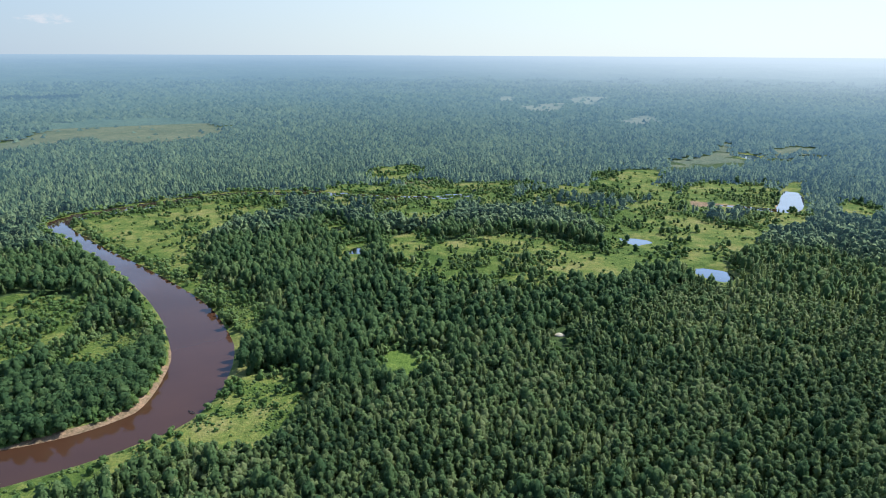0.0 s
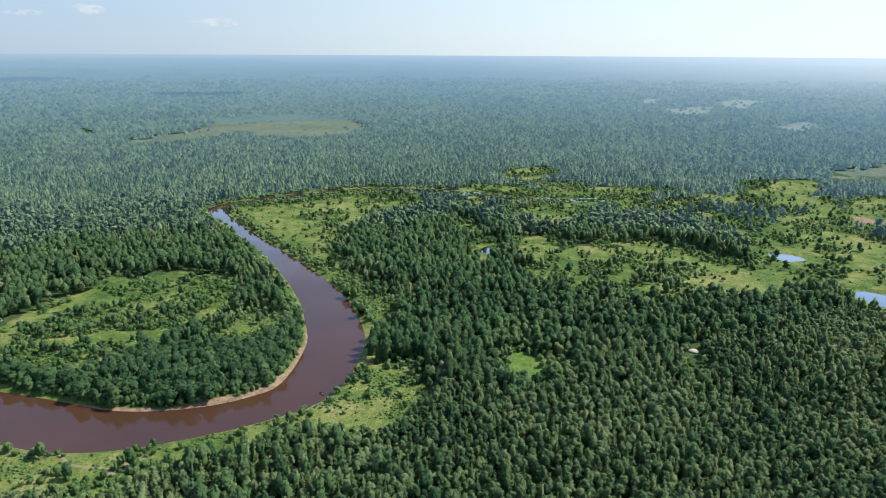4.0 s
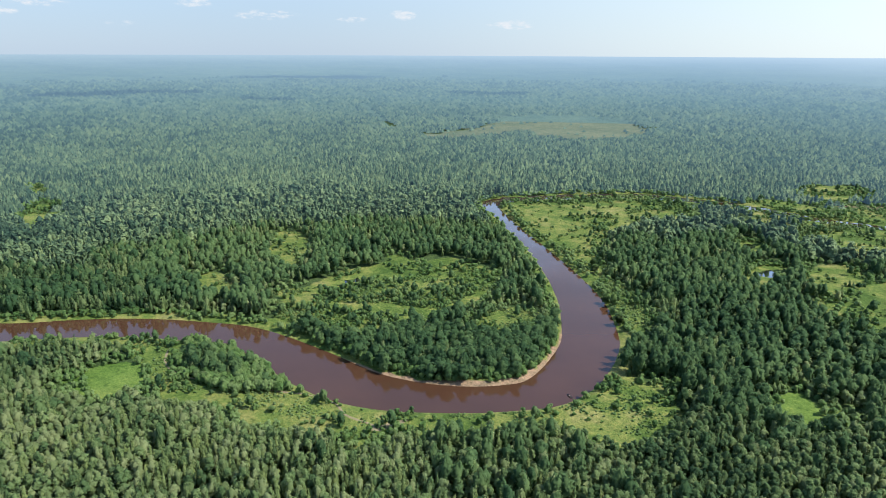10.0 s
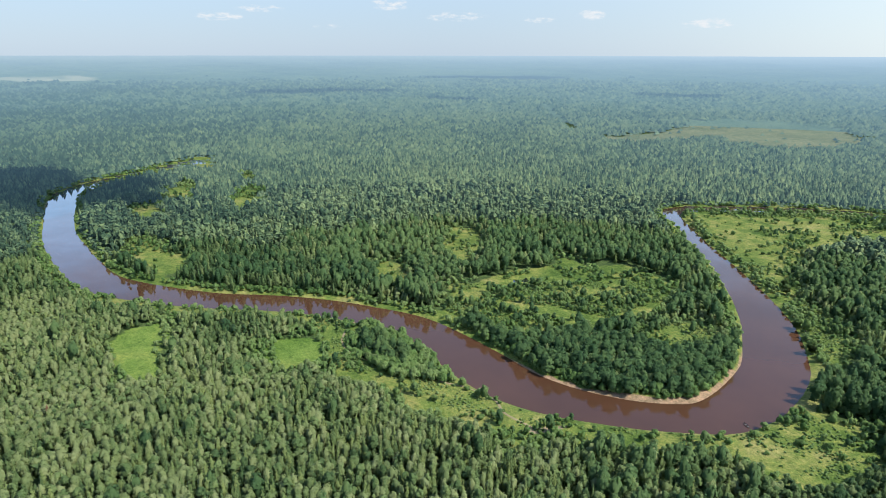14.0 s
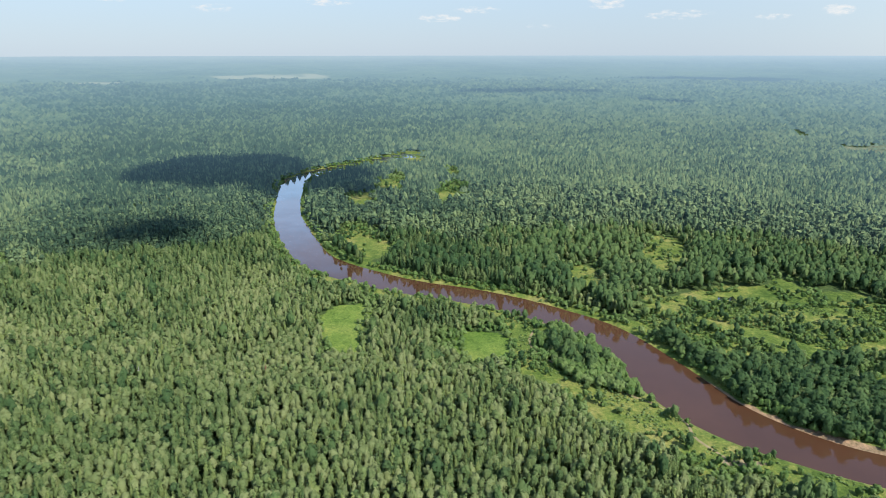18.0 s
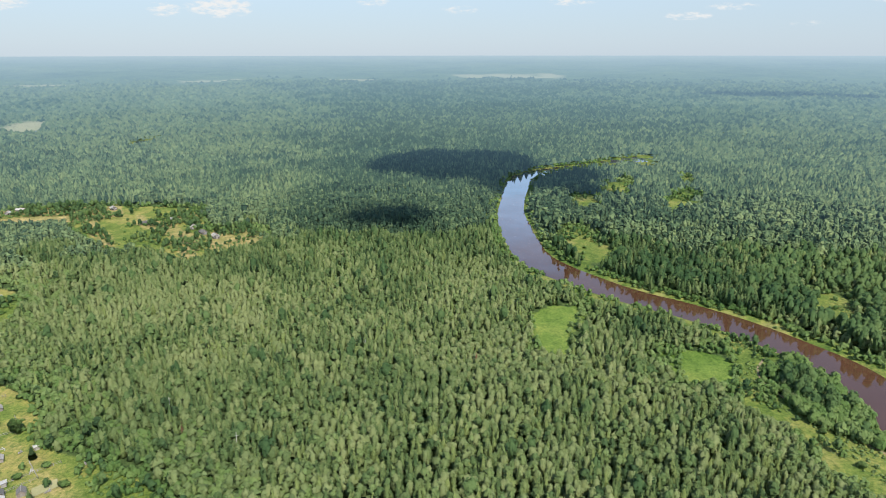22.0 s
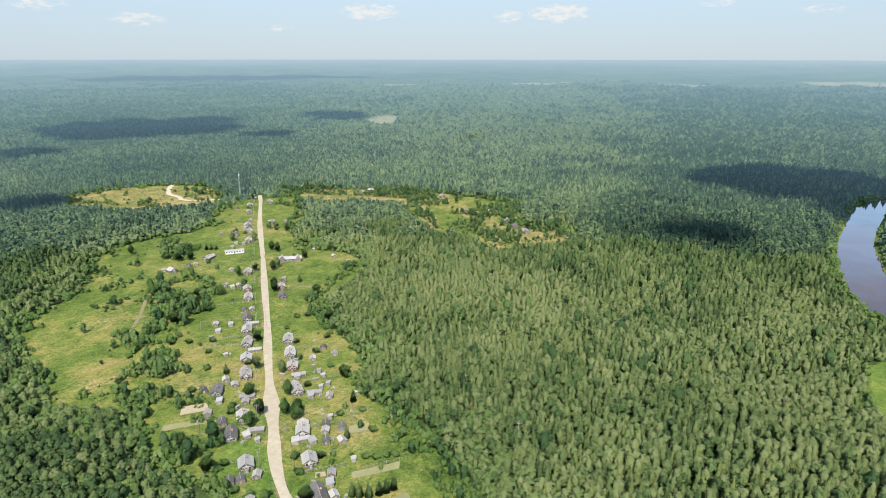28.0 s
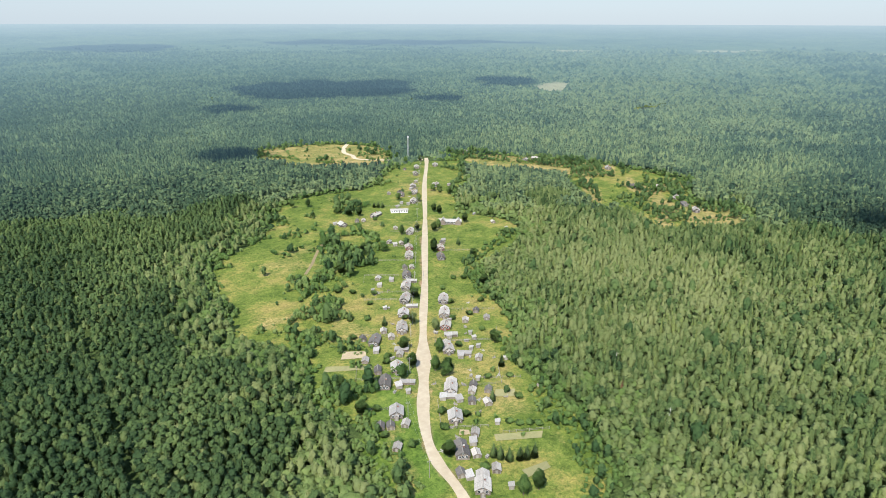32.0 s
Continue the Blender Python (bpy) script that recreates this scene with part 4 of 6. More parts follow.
def planted(forms, x, y, h, r, tint):
    """The corners, faces, tints and ways out of the crown of many trees of a few forms."""
    vs, fs, ts, os, n = [], [], [], [], 0
    which = draw.randint(0, len(forms), len(x))
    turn = draw.uniform(0, 6.28, len(x))
    z = np.where(np.hypot(x, y) > 1560, far_canopy(x, y) - 4.0, height(x, y) - 0.1)
    for k, (v, f, o, d) in enumerate(forms):
        m = which == k
        c = int(m.sum())
        if not c:
            continue
        ca, sa = np.cos(turn[m])[:, None], np.sin(turn[m])[:, None]
        px = (v[None, :, 0] * ca - v[None, :, 1] * sa) * r[m][:, None] + x[m][:, None]
        py = (v[None, :, 0] * sa + v[None, :, 1] * ca) * r[m][:, None] + y[m][:, None]
        pz = v[None, :, 2] * h[m][:, None] + z[m][:, None]
        vs.append(np.stack([px, py, pz], -1).reshape(-1, 3))
        fs.append((f[None] + (np.arange(c) * len(v))[:, None, None] + n).reshape(-1, 3))
        ts.append((tint[m][:, None] + d[None]).ravel())
        os.append(np.stack([o[None, :, 0] * ca - o[None, :, 1] * sa, o[None, :, 0] * sa + o[None, :, 1] * ca, o[None, :, 2] + 0 * ca], -1).reshape(-1, 3))
        n += c * len(v)
    return np.concatenate(vs), np.concatenate(fs), np.concatenate(ts), np.concatenate(os)


def sown(r0, r1, gap, a0=-38.0, a1=171.0):
    """Places on a jittered net between two radii and two turns (to the left from +y, degrees)."""
    n = int(r1 / gap) + 1
    i, j = np.meshgrid(np.arange(-n, n), np.arange(-int(n * 1.1) - 1, int(n * 1.1) + 1))
    x = (i + 0.5 * (j % 2) + draw.uniform(-0.42, 0.42, i.shape)) * gap
    y = (j + draw.uniform(-0.42, 0.42, i.shape)) * gap * 0.92
    r, a = np.hypot(x, y), np.degrees(np.arctan2(-x, y))
    a = np.where(a < -90, a + 360, a)
    m = (r >= r0) & (r < r1) & (a > a0) & (a < a1)
    return x[m], y[m]


HEAPS = {k: [] for k in list(FORMS) + ["far"]}


def grow(kind, level, x, y, h, r, tint, far=False):
    if len(x):
        HEAPS["far" if far else kind].append(planted(FORMS[kind][level], x, y, h, r, tint))


CUTS = [np.array([(-1350, 1399), (-1114, 1195), (-920, 1038)], float), np.array([(-145, -438), (-113, -329), (-90, -249), (-74, -195)], float)]


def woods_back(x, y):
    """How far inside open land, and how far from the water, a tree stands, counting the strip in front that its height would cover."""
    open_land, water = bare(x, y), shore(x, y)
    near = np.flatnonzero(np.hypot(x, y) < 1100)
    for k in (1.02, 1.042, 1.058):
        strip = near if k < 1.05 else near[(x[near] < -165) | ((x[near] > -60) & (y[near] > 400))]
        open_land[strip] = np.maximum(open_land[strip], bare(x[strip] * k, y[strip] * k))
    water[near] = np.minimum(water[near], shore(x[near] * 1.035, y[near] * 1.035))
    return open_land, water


def forest_band(r0, r1, gap, level, scale=1.0, a0=-38.0, a1=171.0, far=False):
    inner, outer = (r0 if r0 < 172 else r0 * 0.86), (r1 if r1 <= 172 else r1 * 1.14)
    x, y = sown(inner, outer, gap, a0, a1)
    wr = np.hypot(x, y)
    wr = wr * (1 + (field(x, y, 50, 25) * 0.7 + field(x, y, 17, 26) * 0.3 - 0.5) * 0.24 * smooth(wr, 180, 230))
    x, y = x[(wr >= r0) & (wr < r1)], y[(wr >= r0) & (wr < r1)]
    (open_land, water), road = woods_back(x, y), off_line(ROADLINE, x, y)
    mixed = np.zeros(len(x), bool)
    for poly in MIXED:
        mixed |= depth_in(poly, x, y) > (field(x, y, 25, 8) - 0.5) * 20
    stand = field(x, y, 70, 21) * 0.6 + field(x, y, 22, 22) * 0.4
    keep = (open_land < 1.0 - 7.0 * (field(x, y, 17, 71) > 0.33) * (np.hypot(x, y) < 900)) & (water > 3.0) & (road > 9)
    keep &= ~(mixed & (field(x, y, 26, 23) * 0.7 + draw.uniform(0, 0.3, len(x)) < 0.63))
    for cut in CUTS:
        keep &= off_line(cut, x, y) > (9 if far else 1.0)
    keep &= draw.uniform(0, 1, len(x)) < 0.95
    if r1 > 1400:
        keep &= (far_field(x, y) < 0.12) | (draw.uniform(0, 1, len(x)) < 0.06)
    keep |= (bare(x, y, ("hazy_open",)) > 0) & (np.hypot(x, y) > 900) & (draw.uniform(0, 1, len(x)) < 0.014)
    x, y, water, stand, mixed, open_land = x[keep], y[keep], water[keep], stand[keep], mixed[keep], open_land[keep]
    a, r = np.degrees(np.arctan2(-x, y)), np.hypot(x, y)
    a = np.where(a < -90, a + 360, a)
    broad_land = np.zeros(len(x), bool)
    for poly in BROAD_LAND:
        broad_land |= depth_in(poly, x, y) > (field(x, y, 30, 9) - 0.5) * 16
    u = draw.uniform(0, 1, len(x))
    # how likely a conifer, a birch, else a broad crown
    con = np.full(len(x), 0.55)
    con = np.where((a < 22) & (r < 440), 0.66, con)
    light = (a > 38) & (a < 128) & (r < 760) & (bank(RIVER, x, y)[1] < 0)
    con = np.where(light, np.where(r > 330, 0.52, np.where(stand > 0.52, 0.22, 0.62)), con)
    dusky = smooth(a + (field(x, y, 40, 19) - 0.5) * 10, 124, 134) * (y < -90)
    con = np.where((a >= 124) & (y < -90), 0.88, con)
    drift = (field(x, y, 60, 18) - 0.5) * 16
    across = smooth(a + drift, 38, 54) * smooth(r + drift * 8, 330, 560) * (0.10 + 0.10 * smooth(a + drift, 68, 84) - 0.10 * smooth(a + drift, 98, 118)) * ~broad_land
    bir = np.where(light, 0.98 - con, np.where((stand > 0.55) | ((a < 22) & (r < 440)), 0.28, 0.12))
    young = depth_in(YOUNG, x, y) > (field(x, y, 25, 10) - 0.5) * 40
    con, bir = np.where(young, 0.15, con), np.where(young, 0.80, bir)
    sapling = np.maximum(depth_in(YOUNG_GLADE, x, y), depth_in(OPEN_WOOD, x, y)) > (field(x, y, 14, 13) - 0.5) * 22
    con, bir = np.where(sapling, 0.25, con), np.where(sapling, 0.75, bir)
    hem = depth_in(np.array(VILLAGE, float), x, y) > -32 + 22 * (field(x, y, 20, 14) - 0.5)
    con, bir = np.where(hem, 0.18, con), np.where(hem, 0.20, bir)
    con = np.where(broad_land, 0.12, con)
    bir = np.where(broad_land, 0.16, bir)
    kind = np.where(u < con, 0, np.where(u < con + bir, 1, 2))
    tall_bank = (x > -128) & (x < -80) & (y > 284) & (y < 335)
    kind = np.where((water < 10) & (draw.uniform(0, 1, len(x)) < 0.85), np.where(tall_bank, 2, 3), kind)
    kind = np.where(mixed & (draw.uniform(0, 1, len(x)) < 0.35), 3, kind)
    tint = np.clip(draw.normal(0.52, 0.28, len(x)), 0, 1)
    # tints are shifted lighter or darker in bands of bearing and range
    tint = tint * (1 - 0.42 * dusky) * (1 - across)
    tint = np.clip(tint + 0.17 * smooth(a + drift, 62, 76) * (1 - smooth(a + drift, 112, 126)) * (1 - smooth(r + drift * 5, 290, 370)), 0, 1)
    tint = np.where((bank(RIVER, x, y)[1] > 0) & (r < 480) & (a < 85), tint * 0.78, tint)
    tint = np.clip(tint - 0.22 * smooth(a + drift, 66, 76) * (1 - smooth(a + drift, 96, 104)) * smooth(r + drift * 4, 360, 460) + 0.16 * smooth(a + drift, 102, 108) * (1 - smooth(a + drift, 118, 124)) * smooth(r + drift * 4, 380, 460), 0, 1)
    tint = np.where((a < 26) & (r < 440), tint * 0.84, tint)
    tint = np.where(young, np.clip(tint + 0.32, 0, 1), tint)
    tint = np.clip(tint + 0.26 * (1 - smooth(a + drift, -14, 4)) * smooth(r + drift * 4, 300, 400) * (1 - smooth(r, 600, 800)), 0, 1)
    grown = 0.82 + 0.36 * field(x, y, 45, 24)
    grown = np.where(sapling, grown * 0.72, grown)
    tint = np.where(sapling, np.clip(tint + 0.15, 0, 1), tint)
    edge = 1 - 0.35 * smooth(open_land, -8, 0)
    pine = (kind == 0) & (draw.uniform(0, 1, len(x)) < np.where(dusky > 0.3, 0.9, np.where((a < 24) & (r < 440), 0.7, 0.3)))
    kind = np.where(pine, 4, np.where(hem & (kind == 2), 3, kind))
    tint = np.where(hem & (kind != 4), np.clip(tint + 0.34, 0, 1), tint)
    for k, (name, h0, r0_) in enumerate((("spruce", 9.4, 1.8), ("birch", 8.9, 2.1), ("broad", 12.4, 3.0), ("willow", 3.4, 1.9), ("pine", 9.2, 2.1))):
        m = kind == k
        if name == "broad" and level < 3:
            m &= draw.uniform(0, 1, len(x)) < 0.56
        c = int(m.sum())
        size = np.where(hem[m], 1.5, 1.0) if name == "willow" else 1.0
        h = h0 * grown[m] * edge[m] * draw.uniform(0.86, 1.12, c) * size * (scale ** 0.22) * (0.76 if level > 2 else 1.0)
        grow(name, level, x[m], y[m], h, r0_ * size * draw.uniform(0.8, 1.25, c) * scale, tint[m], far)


forest_band(60, 172, 7.5, 2, 1.3)
forest_band(172, 330, 3.55, 0)
forest_band(330, 560, 3.8, 1, 1.08)
# from here outwards the trees carry M_FAR's painted haze
forest_band(560, 720, 4.3, 2, 1.2, far=True)
forest_band(720, 960, 4.9, 4, 1.45, far=True)
forest_band(960, 1350, 6.0, 3, 1.8, far=True)
forest_band(1350, 1950, 9.0, 3, 2.7, far=True)
forest_band(1950, 2900, 14.0, 3, 4.0, far=True)
forest_band(60, 420, 10.0, 2, 1.6, 171.0, 322.0)
forest_band(420, 1500, 22.0, 2, 2.6, 171.0, 322.0)


def shrub_band(r0, r1, gap, level, scale=1.0):
    """Bushes scattered and in clumps over the open land."""
    x, y = sown(r0, r1, gap)
    open_land, water, road = bare(x, y, ("meadow", "dry", "straw")), shore(x, y), off_line(ROADLINE, x, y)
    glade = np.maximum(depth_in(MIXED[0], x, y), depth_in(MIXED[1], x, y)) + (field(x, y, 25, 55) - 0.5) * 24 > 0
    open_land = np.where(glade, np.maximum(open_land, 8.0), open_land)
    belt = np.full(len(x), -1e9)
    wx, wy = (field(x, y, 14, 53) - 0.5) * 16, (field(x, y, 14, 54) - 0.5) * 16
    for poly in THICKETS:
        belt = np.maximum(belt, depth_in(poly, x + wx, y + wy))
    thick = field(x, y, 30, 51) * 0.62 + field(x, y, 12, 52) * 0.38
    village = depth_in(np.array(VILLAGE, float), x, y)
    side = depth_in(np.array([(-200, -168), (-560, -480), (-420, -500), (-170, -380), (-130, -190)], float), x, y) > 0
    near_road = smooth(road, 12, 42)
    want = np.where(village > 0, np.where(side, np.where(belt > 0, 0.72, 0.13 + 0.06 * near_road), 0.18 + 0.22 * smooth(-village, -24, -4)), 0.38)
    want = np.where((np.hypot(x, y) < 340) & (y > 100) & (bank(RIVER, x, y)[1] < 0), 0.24, want)
    want = np.where(depth_in(MIXED[2], x, y) > 0, 0.60, want)
    want = np.where((x < -470) & (y < -150) & (y > -500) & (village < 0), 0.56, want)
    want = np.where(glade, 0.41, want)
    edge = smooth(-open_land, -12, 0) * 0.16
    keep = (open_land > -3) & (water > 2.0) & (road > 11) & ((thick + draw.uniform(-0.04, 0.04, len(x)) < want + edge) | (draw.uniform(0, 1, len(x)) < np.where(glade, 0.12, np.where(village > 0, 0.014, 0.085))))
    x, y = x[keep], y[keep]
    h = (1.0 + 3.4 * draw.uniform(0, 1, len(x)) ** 1.8) * np.where(belt[keep] > -3, 1.5, 1.0)
    tint = np.clip(draw.normal(0.45, 0.25, len(x)), 0, 1)
    tall = draw.uniform(0, 1, len(x)) < np.where((x < -470) & (y > -500) & (y < -150), 0.5, 0.16)
    young = glade[keep] & (draw.uniform(0, 1, len(x)) < 0.4)
    grow("spruce", level, x[young], y[young], 1.5 + h[young] * 1.1, (0.7 + 0.22 * h[young]) * scale, tint[young] * 0.7)
    x, y, h, tint, tall = x[~young], y[~young], h[~young], tint[~young], tall[~young]
    grow("willow", level, x[~tall], y[~tall], h[~tall], (0.7 + 0.28 * h[~tall]) * scale, tint[~tall])
    grow("broad", min(level, 1), x[tall], y[tall], h[tall] * 1.9 + 1.0, (0.9 + 0.42 * h[tall]) * scale, tint[tall])


shrub_band(120, 420, 2.9, 1)
shrub_band(420, 900, 4.2, 2, 1.2)


def bank_band():
    """Willows and reeds in an uneven line along both banks of the river."""
    x, y = sown(150, 1000, 3.2)
    d = bank(RIVER, x, y)[0]
    m = (d > 1.5) & (d < 9)
    x, y, d = x[m], y[m], d[m]
    _, side, along = bank(RIVER, x, y)
    grassy = (side < 0) & (along > 46) & (along < 74)
    sandy = (side > 0) & (along > 50) & (along < 82) & (d < 4.0)
    keep = ~sandy & ~((side < 0) & (x > -128) & (y > 284) & (y < 335)) & (draw.uniform(0, 1, len(x)) < np.where(grassy, 0.10, 0.62)) & (field(x, y, 18, 61) > 0.25)
    x, y = x[keep], y[keep]
    h = draw.uniform(1.2, 4.2, len(x))
    far = np.hypot(x, y) > 430
    tint = np.clip(draw.normal(0.55, 0.22, len(x)), 0, 1)
    for level, m in ((1, ~far), (2, far)):
        grow("willow", level, x[m], y[m], h[m], 0.8 + 0.42 * h[m], tint[m])


bank_band()


def fringe(r0, r1, gap, level):
    """Bright young growth along the edges of the woods."""
    x, y = sown(r0, r1, gap)
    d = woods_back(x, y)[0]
    m = (d > -11) & (d < 2.5) & (shore(x, y) > 15) & (off_line(ROADLINE, x, y) > 9) & (field(x, y, 17, 71) > 0.33) & (draw.uniform(0, 1, len(x)) < 0.75)
    x, y = x[m], y[m]
    h = draw.uniform(1.5, 5.0, len(x))
    grow("willow", level, x, y, h, 0.75 + 0.33 * h, np.clip(draw.normal(0.6, 0.25, len(x)), 0, 1))


def clump(poly, gap, tall, kind):
    """A dense stand of alder and willow within one outline."""
    poly = np.array(poly, float)
    x, y = sown(150, 480, gap)
    m = (depth_in(poly, x + (field(x, y, 12, 95) - 0.5) * 8, y + (field(x, y, 12, 96) - 0.5) * 8) > 0) & (shore(x, y) > 2.5)
    x, y = x[m], y[m]
    h = tall * draw.uniform(0.7, 1.2, len(x))
    grow(kind, 0, x, y, h, h * 0.40, np.clip(draw.normal(0.55, 0.22, len(x)), 0, 1))


clump([(-287, 157), (-306, 179), (-280, 189), (-253, 183), (-226, 182), (-218, 176), (-230, 166), (-249, 157), (-260, 156)], 2.9, 6.2, "willow")
clump([(-289, 220), (-266, 221), (-230, 214), (-202, 217), (-175, 226), (-154, 243), (-143, 268), (-150, 298), (-168, 330), (-165, 302), (-180, 284), (-212, 275), (-225, 261), (-238, 239), (-263, 230)], 3.1, 5.0, "willow")
clump([(-289, 220), (-266, 221), (-230, 214), (-202, 217), (-175, 226), (-154, 243), (-143, 268), (-150, 298), (-168, 330), (-165, 302), (-180, 284), (-212, 275), (-225, 261), (-238, 239), (-263, 230)], 5.2, 9.0, "broad")

def tussocks(r0, r1, gap):
    """Low tufts of tall herbs over the riverside grass."""
    x, y = sown(r0, r1, gap)
    m = (bare(x, y, ("meadow",)) > 1) & (shore(x, y) > 2) & (field(x, y, 7, 97) + draw.uniform(-0.25, 0.25, len(x)) > 0.42)
    x, y = x[m], y[m]
    h = draw.uniform(0.35, 1.0, len(x))
    grow("willow", 2, x, y, h, 0.45 + 0.5 * h, np.clip(draw.normal(0.8, 0.2, len(x)), 0, 1))


tussocks(150, 460, 2.1)
fringe(150, 420, 3.0, 1)
fringe(420, 900, 4.6, 2)


def undergrowth(r0, r1, gap):
    """Young trees that close the gaps between the old ones."""
    x, y = sown(r0, r1, gap)
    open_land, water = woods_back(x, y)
    m = (open_land < -5) & (water > 8) & (off_line(ROADLINE, x, y) > 12)
    for poly in MIXED:
        m &= depth_in(poly, x, y) < -6
    for cut in CUTS:
        m &= off_line(cut, x, y) > 2.0
    x, y = x[m], y[m]
    h = draw.uniform(4.2, 6.8, len(x))
    birch = field(x, y, 40, 92) > 0.5
    tint = np.clip(draw.normal(0.5, 0.2, len(x)), 0, 1)
    for kind, m in (("birch", birch), ("spruce", ~birch)):
        grow(kind, 2, x[m], y[m], h[m], 0.36 * h[m], tint[m])


undergrowth(172, 430, 4.1)

LABELS = {"spruce": ("spruce_forest", "dense pointed dark green spruce forest", M_SPRUCE), "pine": ("pine_forest", "grey-green pine forest with rounded tufted crowns", M_PINE), "birch": ("birch_forest", "light green birch and aspen woodland", M_BIRCH),
          "broad": ("broadleaf_forest", "round dark green broadleaf trees by the river", M_BROAD), "willow": ("willow_thicket", "low willow bushes along banks and glades", M_WILLOW),
          "far": ("backdrop", "distant conifer forest with painted haze beyond the river plain", M_FAR)}
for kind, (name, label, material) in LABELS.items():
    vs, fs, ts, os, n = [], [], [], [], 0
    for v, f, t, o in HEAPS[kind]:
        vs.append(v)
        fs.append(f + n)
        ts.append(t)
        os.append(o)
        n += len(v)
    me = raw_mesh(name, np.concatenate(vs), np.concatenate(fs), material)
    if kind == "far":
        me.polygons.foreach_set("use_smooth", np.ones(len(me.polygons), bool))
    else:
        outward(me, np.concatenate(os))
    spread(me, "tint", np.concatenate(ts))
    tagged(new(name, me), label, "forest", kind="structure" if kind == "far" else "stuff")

# ---- clouds over the plain: they stand high, out of sight, and lay the dark patches on the forest ----
ck = Nodes("cumulus_white")
M_CLOUD = ck.done(ck.principled((0.86, 0.86, 0.88), 1.0, 0, ck.bump(ck.noise(0.02, 4.0), 20.0), 0.0).outputs[0])


def cloud(cx, cy, long, deep, seed, count=26):
    """A cumulus of many lumps whose shade falls round (cx, cy), long across the way from the plan's centre."""
    r = random.Random(seed)
    up = 1800.0
    px, py = cx + sun_dir.x / sun_dir.z * up, cy + sun_dir.y / sun_dir.z * up
    away = Vector((cx, cy, 0)).normalized()
    bits = []
    for i in range(count):
        a, q = r.uniform(0, 6.28), math.sqrt(r.random())
        u, w = math.cos(a) * q * long * 0.85, math.sin(a) * q * deep * 0.8
        v, f = lump(r, 10, 6, 0.14)
        size = r.uniform(0.24, 0.5) * (1.1 - 0.6 * q)
        s = min(long, deep * 1.6) * size
        bits.append((v * np.array([s, s, s * 0.5]) + np.array([px - away.y * u + away.x * w, py + away.x * u + away.y * w, up + r.uniform(0, 30)]), f))
    v, f = merge(bits)
    tagged(new("cloud", raw_mesh("cloud", v, f, M_CLOUD)), "small white fair-weather cumulus cloud", "cloud", kind="structure")


for i, (cx, cy, rx, ry) in enumerate([(-900, 30, 125, 125), (-785, 130, 90, 110), (-590, -40, 42, 40), (-985, -1180, 215, 200), (-655, -1035, 55, 70), (-1315, -2860, 260, 230),
                                      (-1420, -1000, 95, 130), (-1020, -880, 60, 40), (-420, -680, 45, 30), (-2165, 1103, 300, 75), (-2340, 2034, 420, 90), (-2300, -2440, 520, 130),
                                      (-1290, 1960, 160, 60), (-1700, 1330, 120, 50), (-2700, -2000, 380, 100)]):
    cloud(cx, cy, rx, ry, 100 + i, 34 + int(rx * 0.2))

# ---- roads, paths and garden beds ----


def over(lift, crown):
    return lambda x, y, s: height(x, y) + lift - crown * abs(s)


half = 2.05 + 0.3 * np.sin(np.arange(len(ROADLINE)) * 0.9)
half += 1.6 * np.exp(-((np.arange(len(ROADLINE)) - 29.0) / 1.4) ** 2) + 0.9 * np.exp(-((np.arange(len(ROADLINE)) - 34.0) / 1.6) ** 2)
ribbon("road", ROADLINE, half, over(0.16, 0.10), M_ROAD, "wide straight pale sandy village road", "road", parts=4)
ribbon("road", rounded([(-590, -659), (-556, -634), (-530, -606), (-524, -585), (-515, -562), (-545, -520), (-560, -505)], 4), np.full(25, 2.6), over(0.14, 0.08), M_ROAD, "pale dirt road winding across the dry field", "road", parts=2)
ribbon("path", rounded([(-318, 179), (-305, 165), (-293, 157), (-279, 155), (-264, 158), (-250, 167), (-230, 172), (-218, 178), (-208, 182), (-198, 182), (-189, 178), (-181, 178), (-173, 179), (-168, 177)], 4), np.full(53, 0.6), over(0.12, 0.05), M_TRACK, "trodden earth path through the riverside meadow", "path", parts=2)
ribbon("path", rounded([(-171, 176), (-168, 181), (-166, 186), (-164, 191)], 4), np.array([0.8, 1.4, 2.2, 2.0, 1.6, 2.1, 2.5, 2.2, 1.6, 1.7, 1.3, 1.0, 0.6]), over(0.11, 0.05), M_TRACK, "bare trampled landing place on the river bank", "path", parts=2)
ribbon("path", rounded([(-240, -316), (-254, -327), (-266, -338), (-280, -350), (-300, -362)], 4), np.full(17, 1.0), over(0.12, 0.05), M_TRACK, "faint field track in dry grass", "path", parts=2)


def garden_bed(corners, label, soil=None):
    """A dug plot: furrows run its length."""
    a, b, c, d = [np.array(p, float) for p in corners]
    n = 12
    v, f = [], []
    for i in range(n * 2 + 1):
        s = i / (n * 2)
        for q in (a + (d - a) * s, b + (c - b) * s):
            v.append((q[0], q[1], float(height(q[0:1], q[1:2])[0]) + (0.42 if i % 2 else 0.24)))
    for i in range(n * 2):
        f.append((2 * i, 2 * i + 1, 2 * i + 3, 2 * i + 2))
    me = bpy.data.meshes.new("garden_bed")
    me.from_pydata(v, [], f)
    me.materials.append(soil or M_SOIL)
    tagged(new("garden_bed", me), label, "garden bed", "garden plots of the village", "structure")


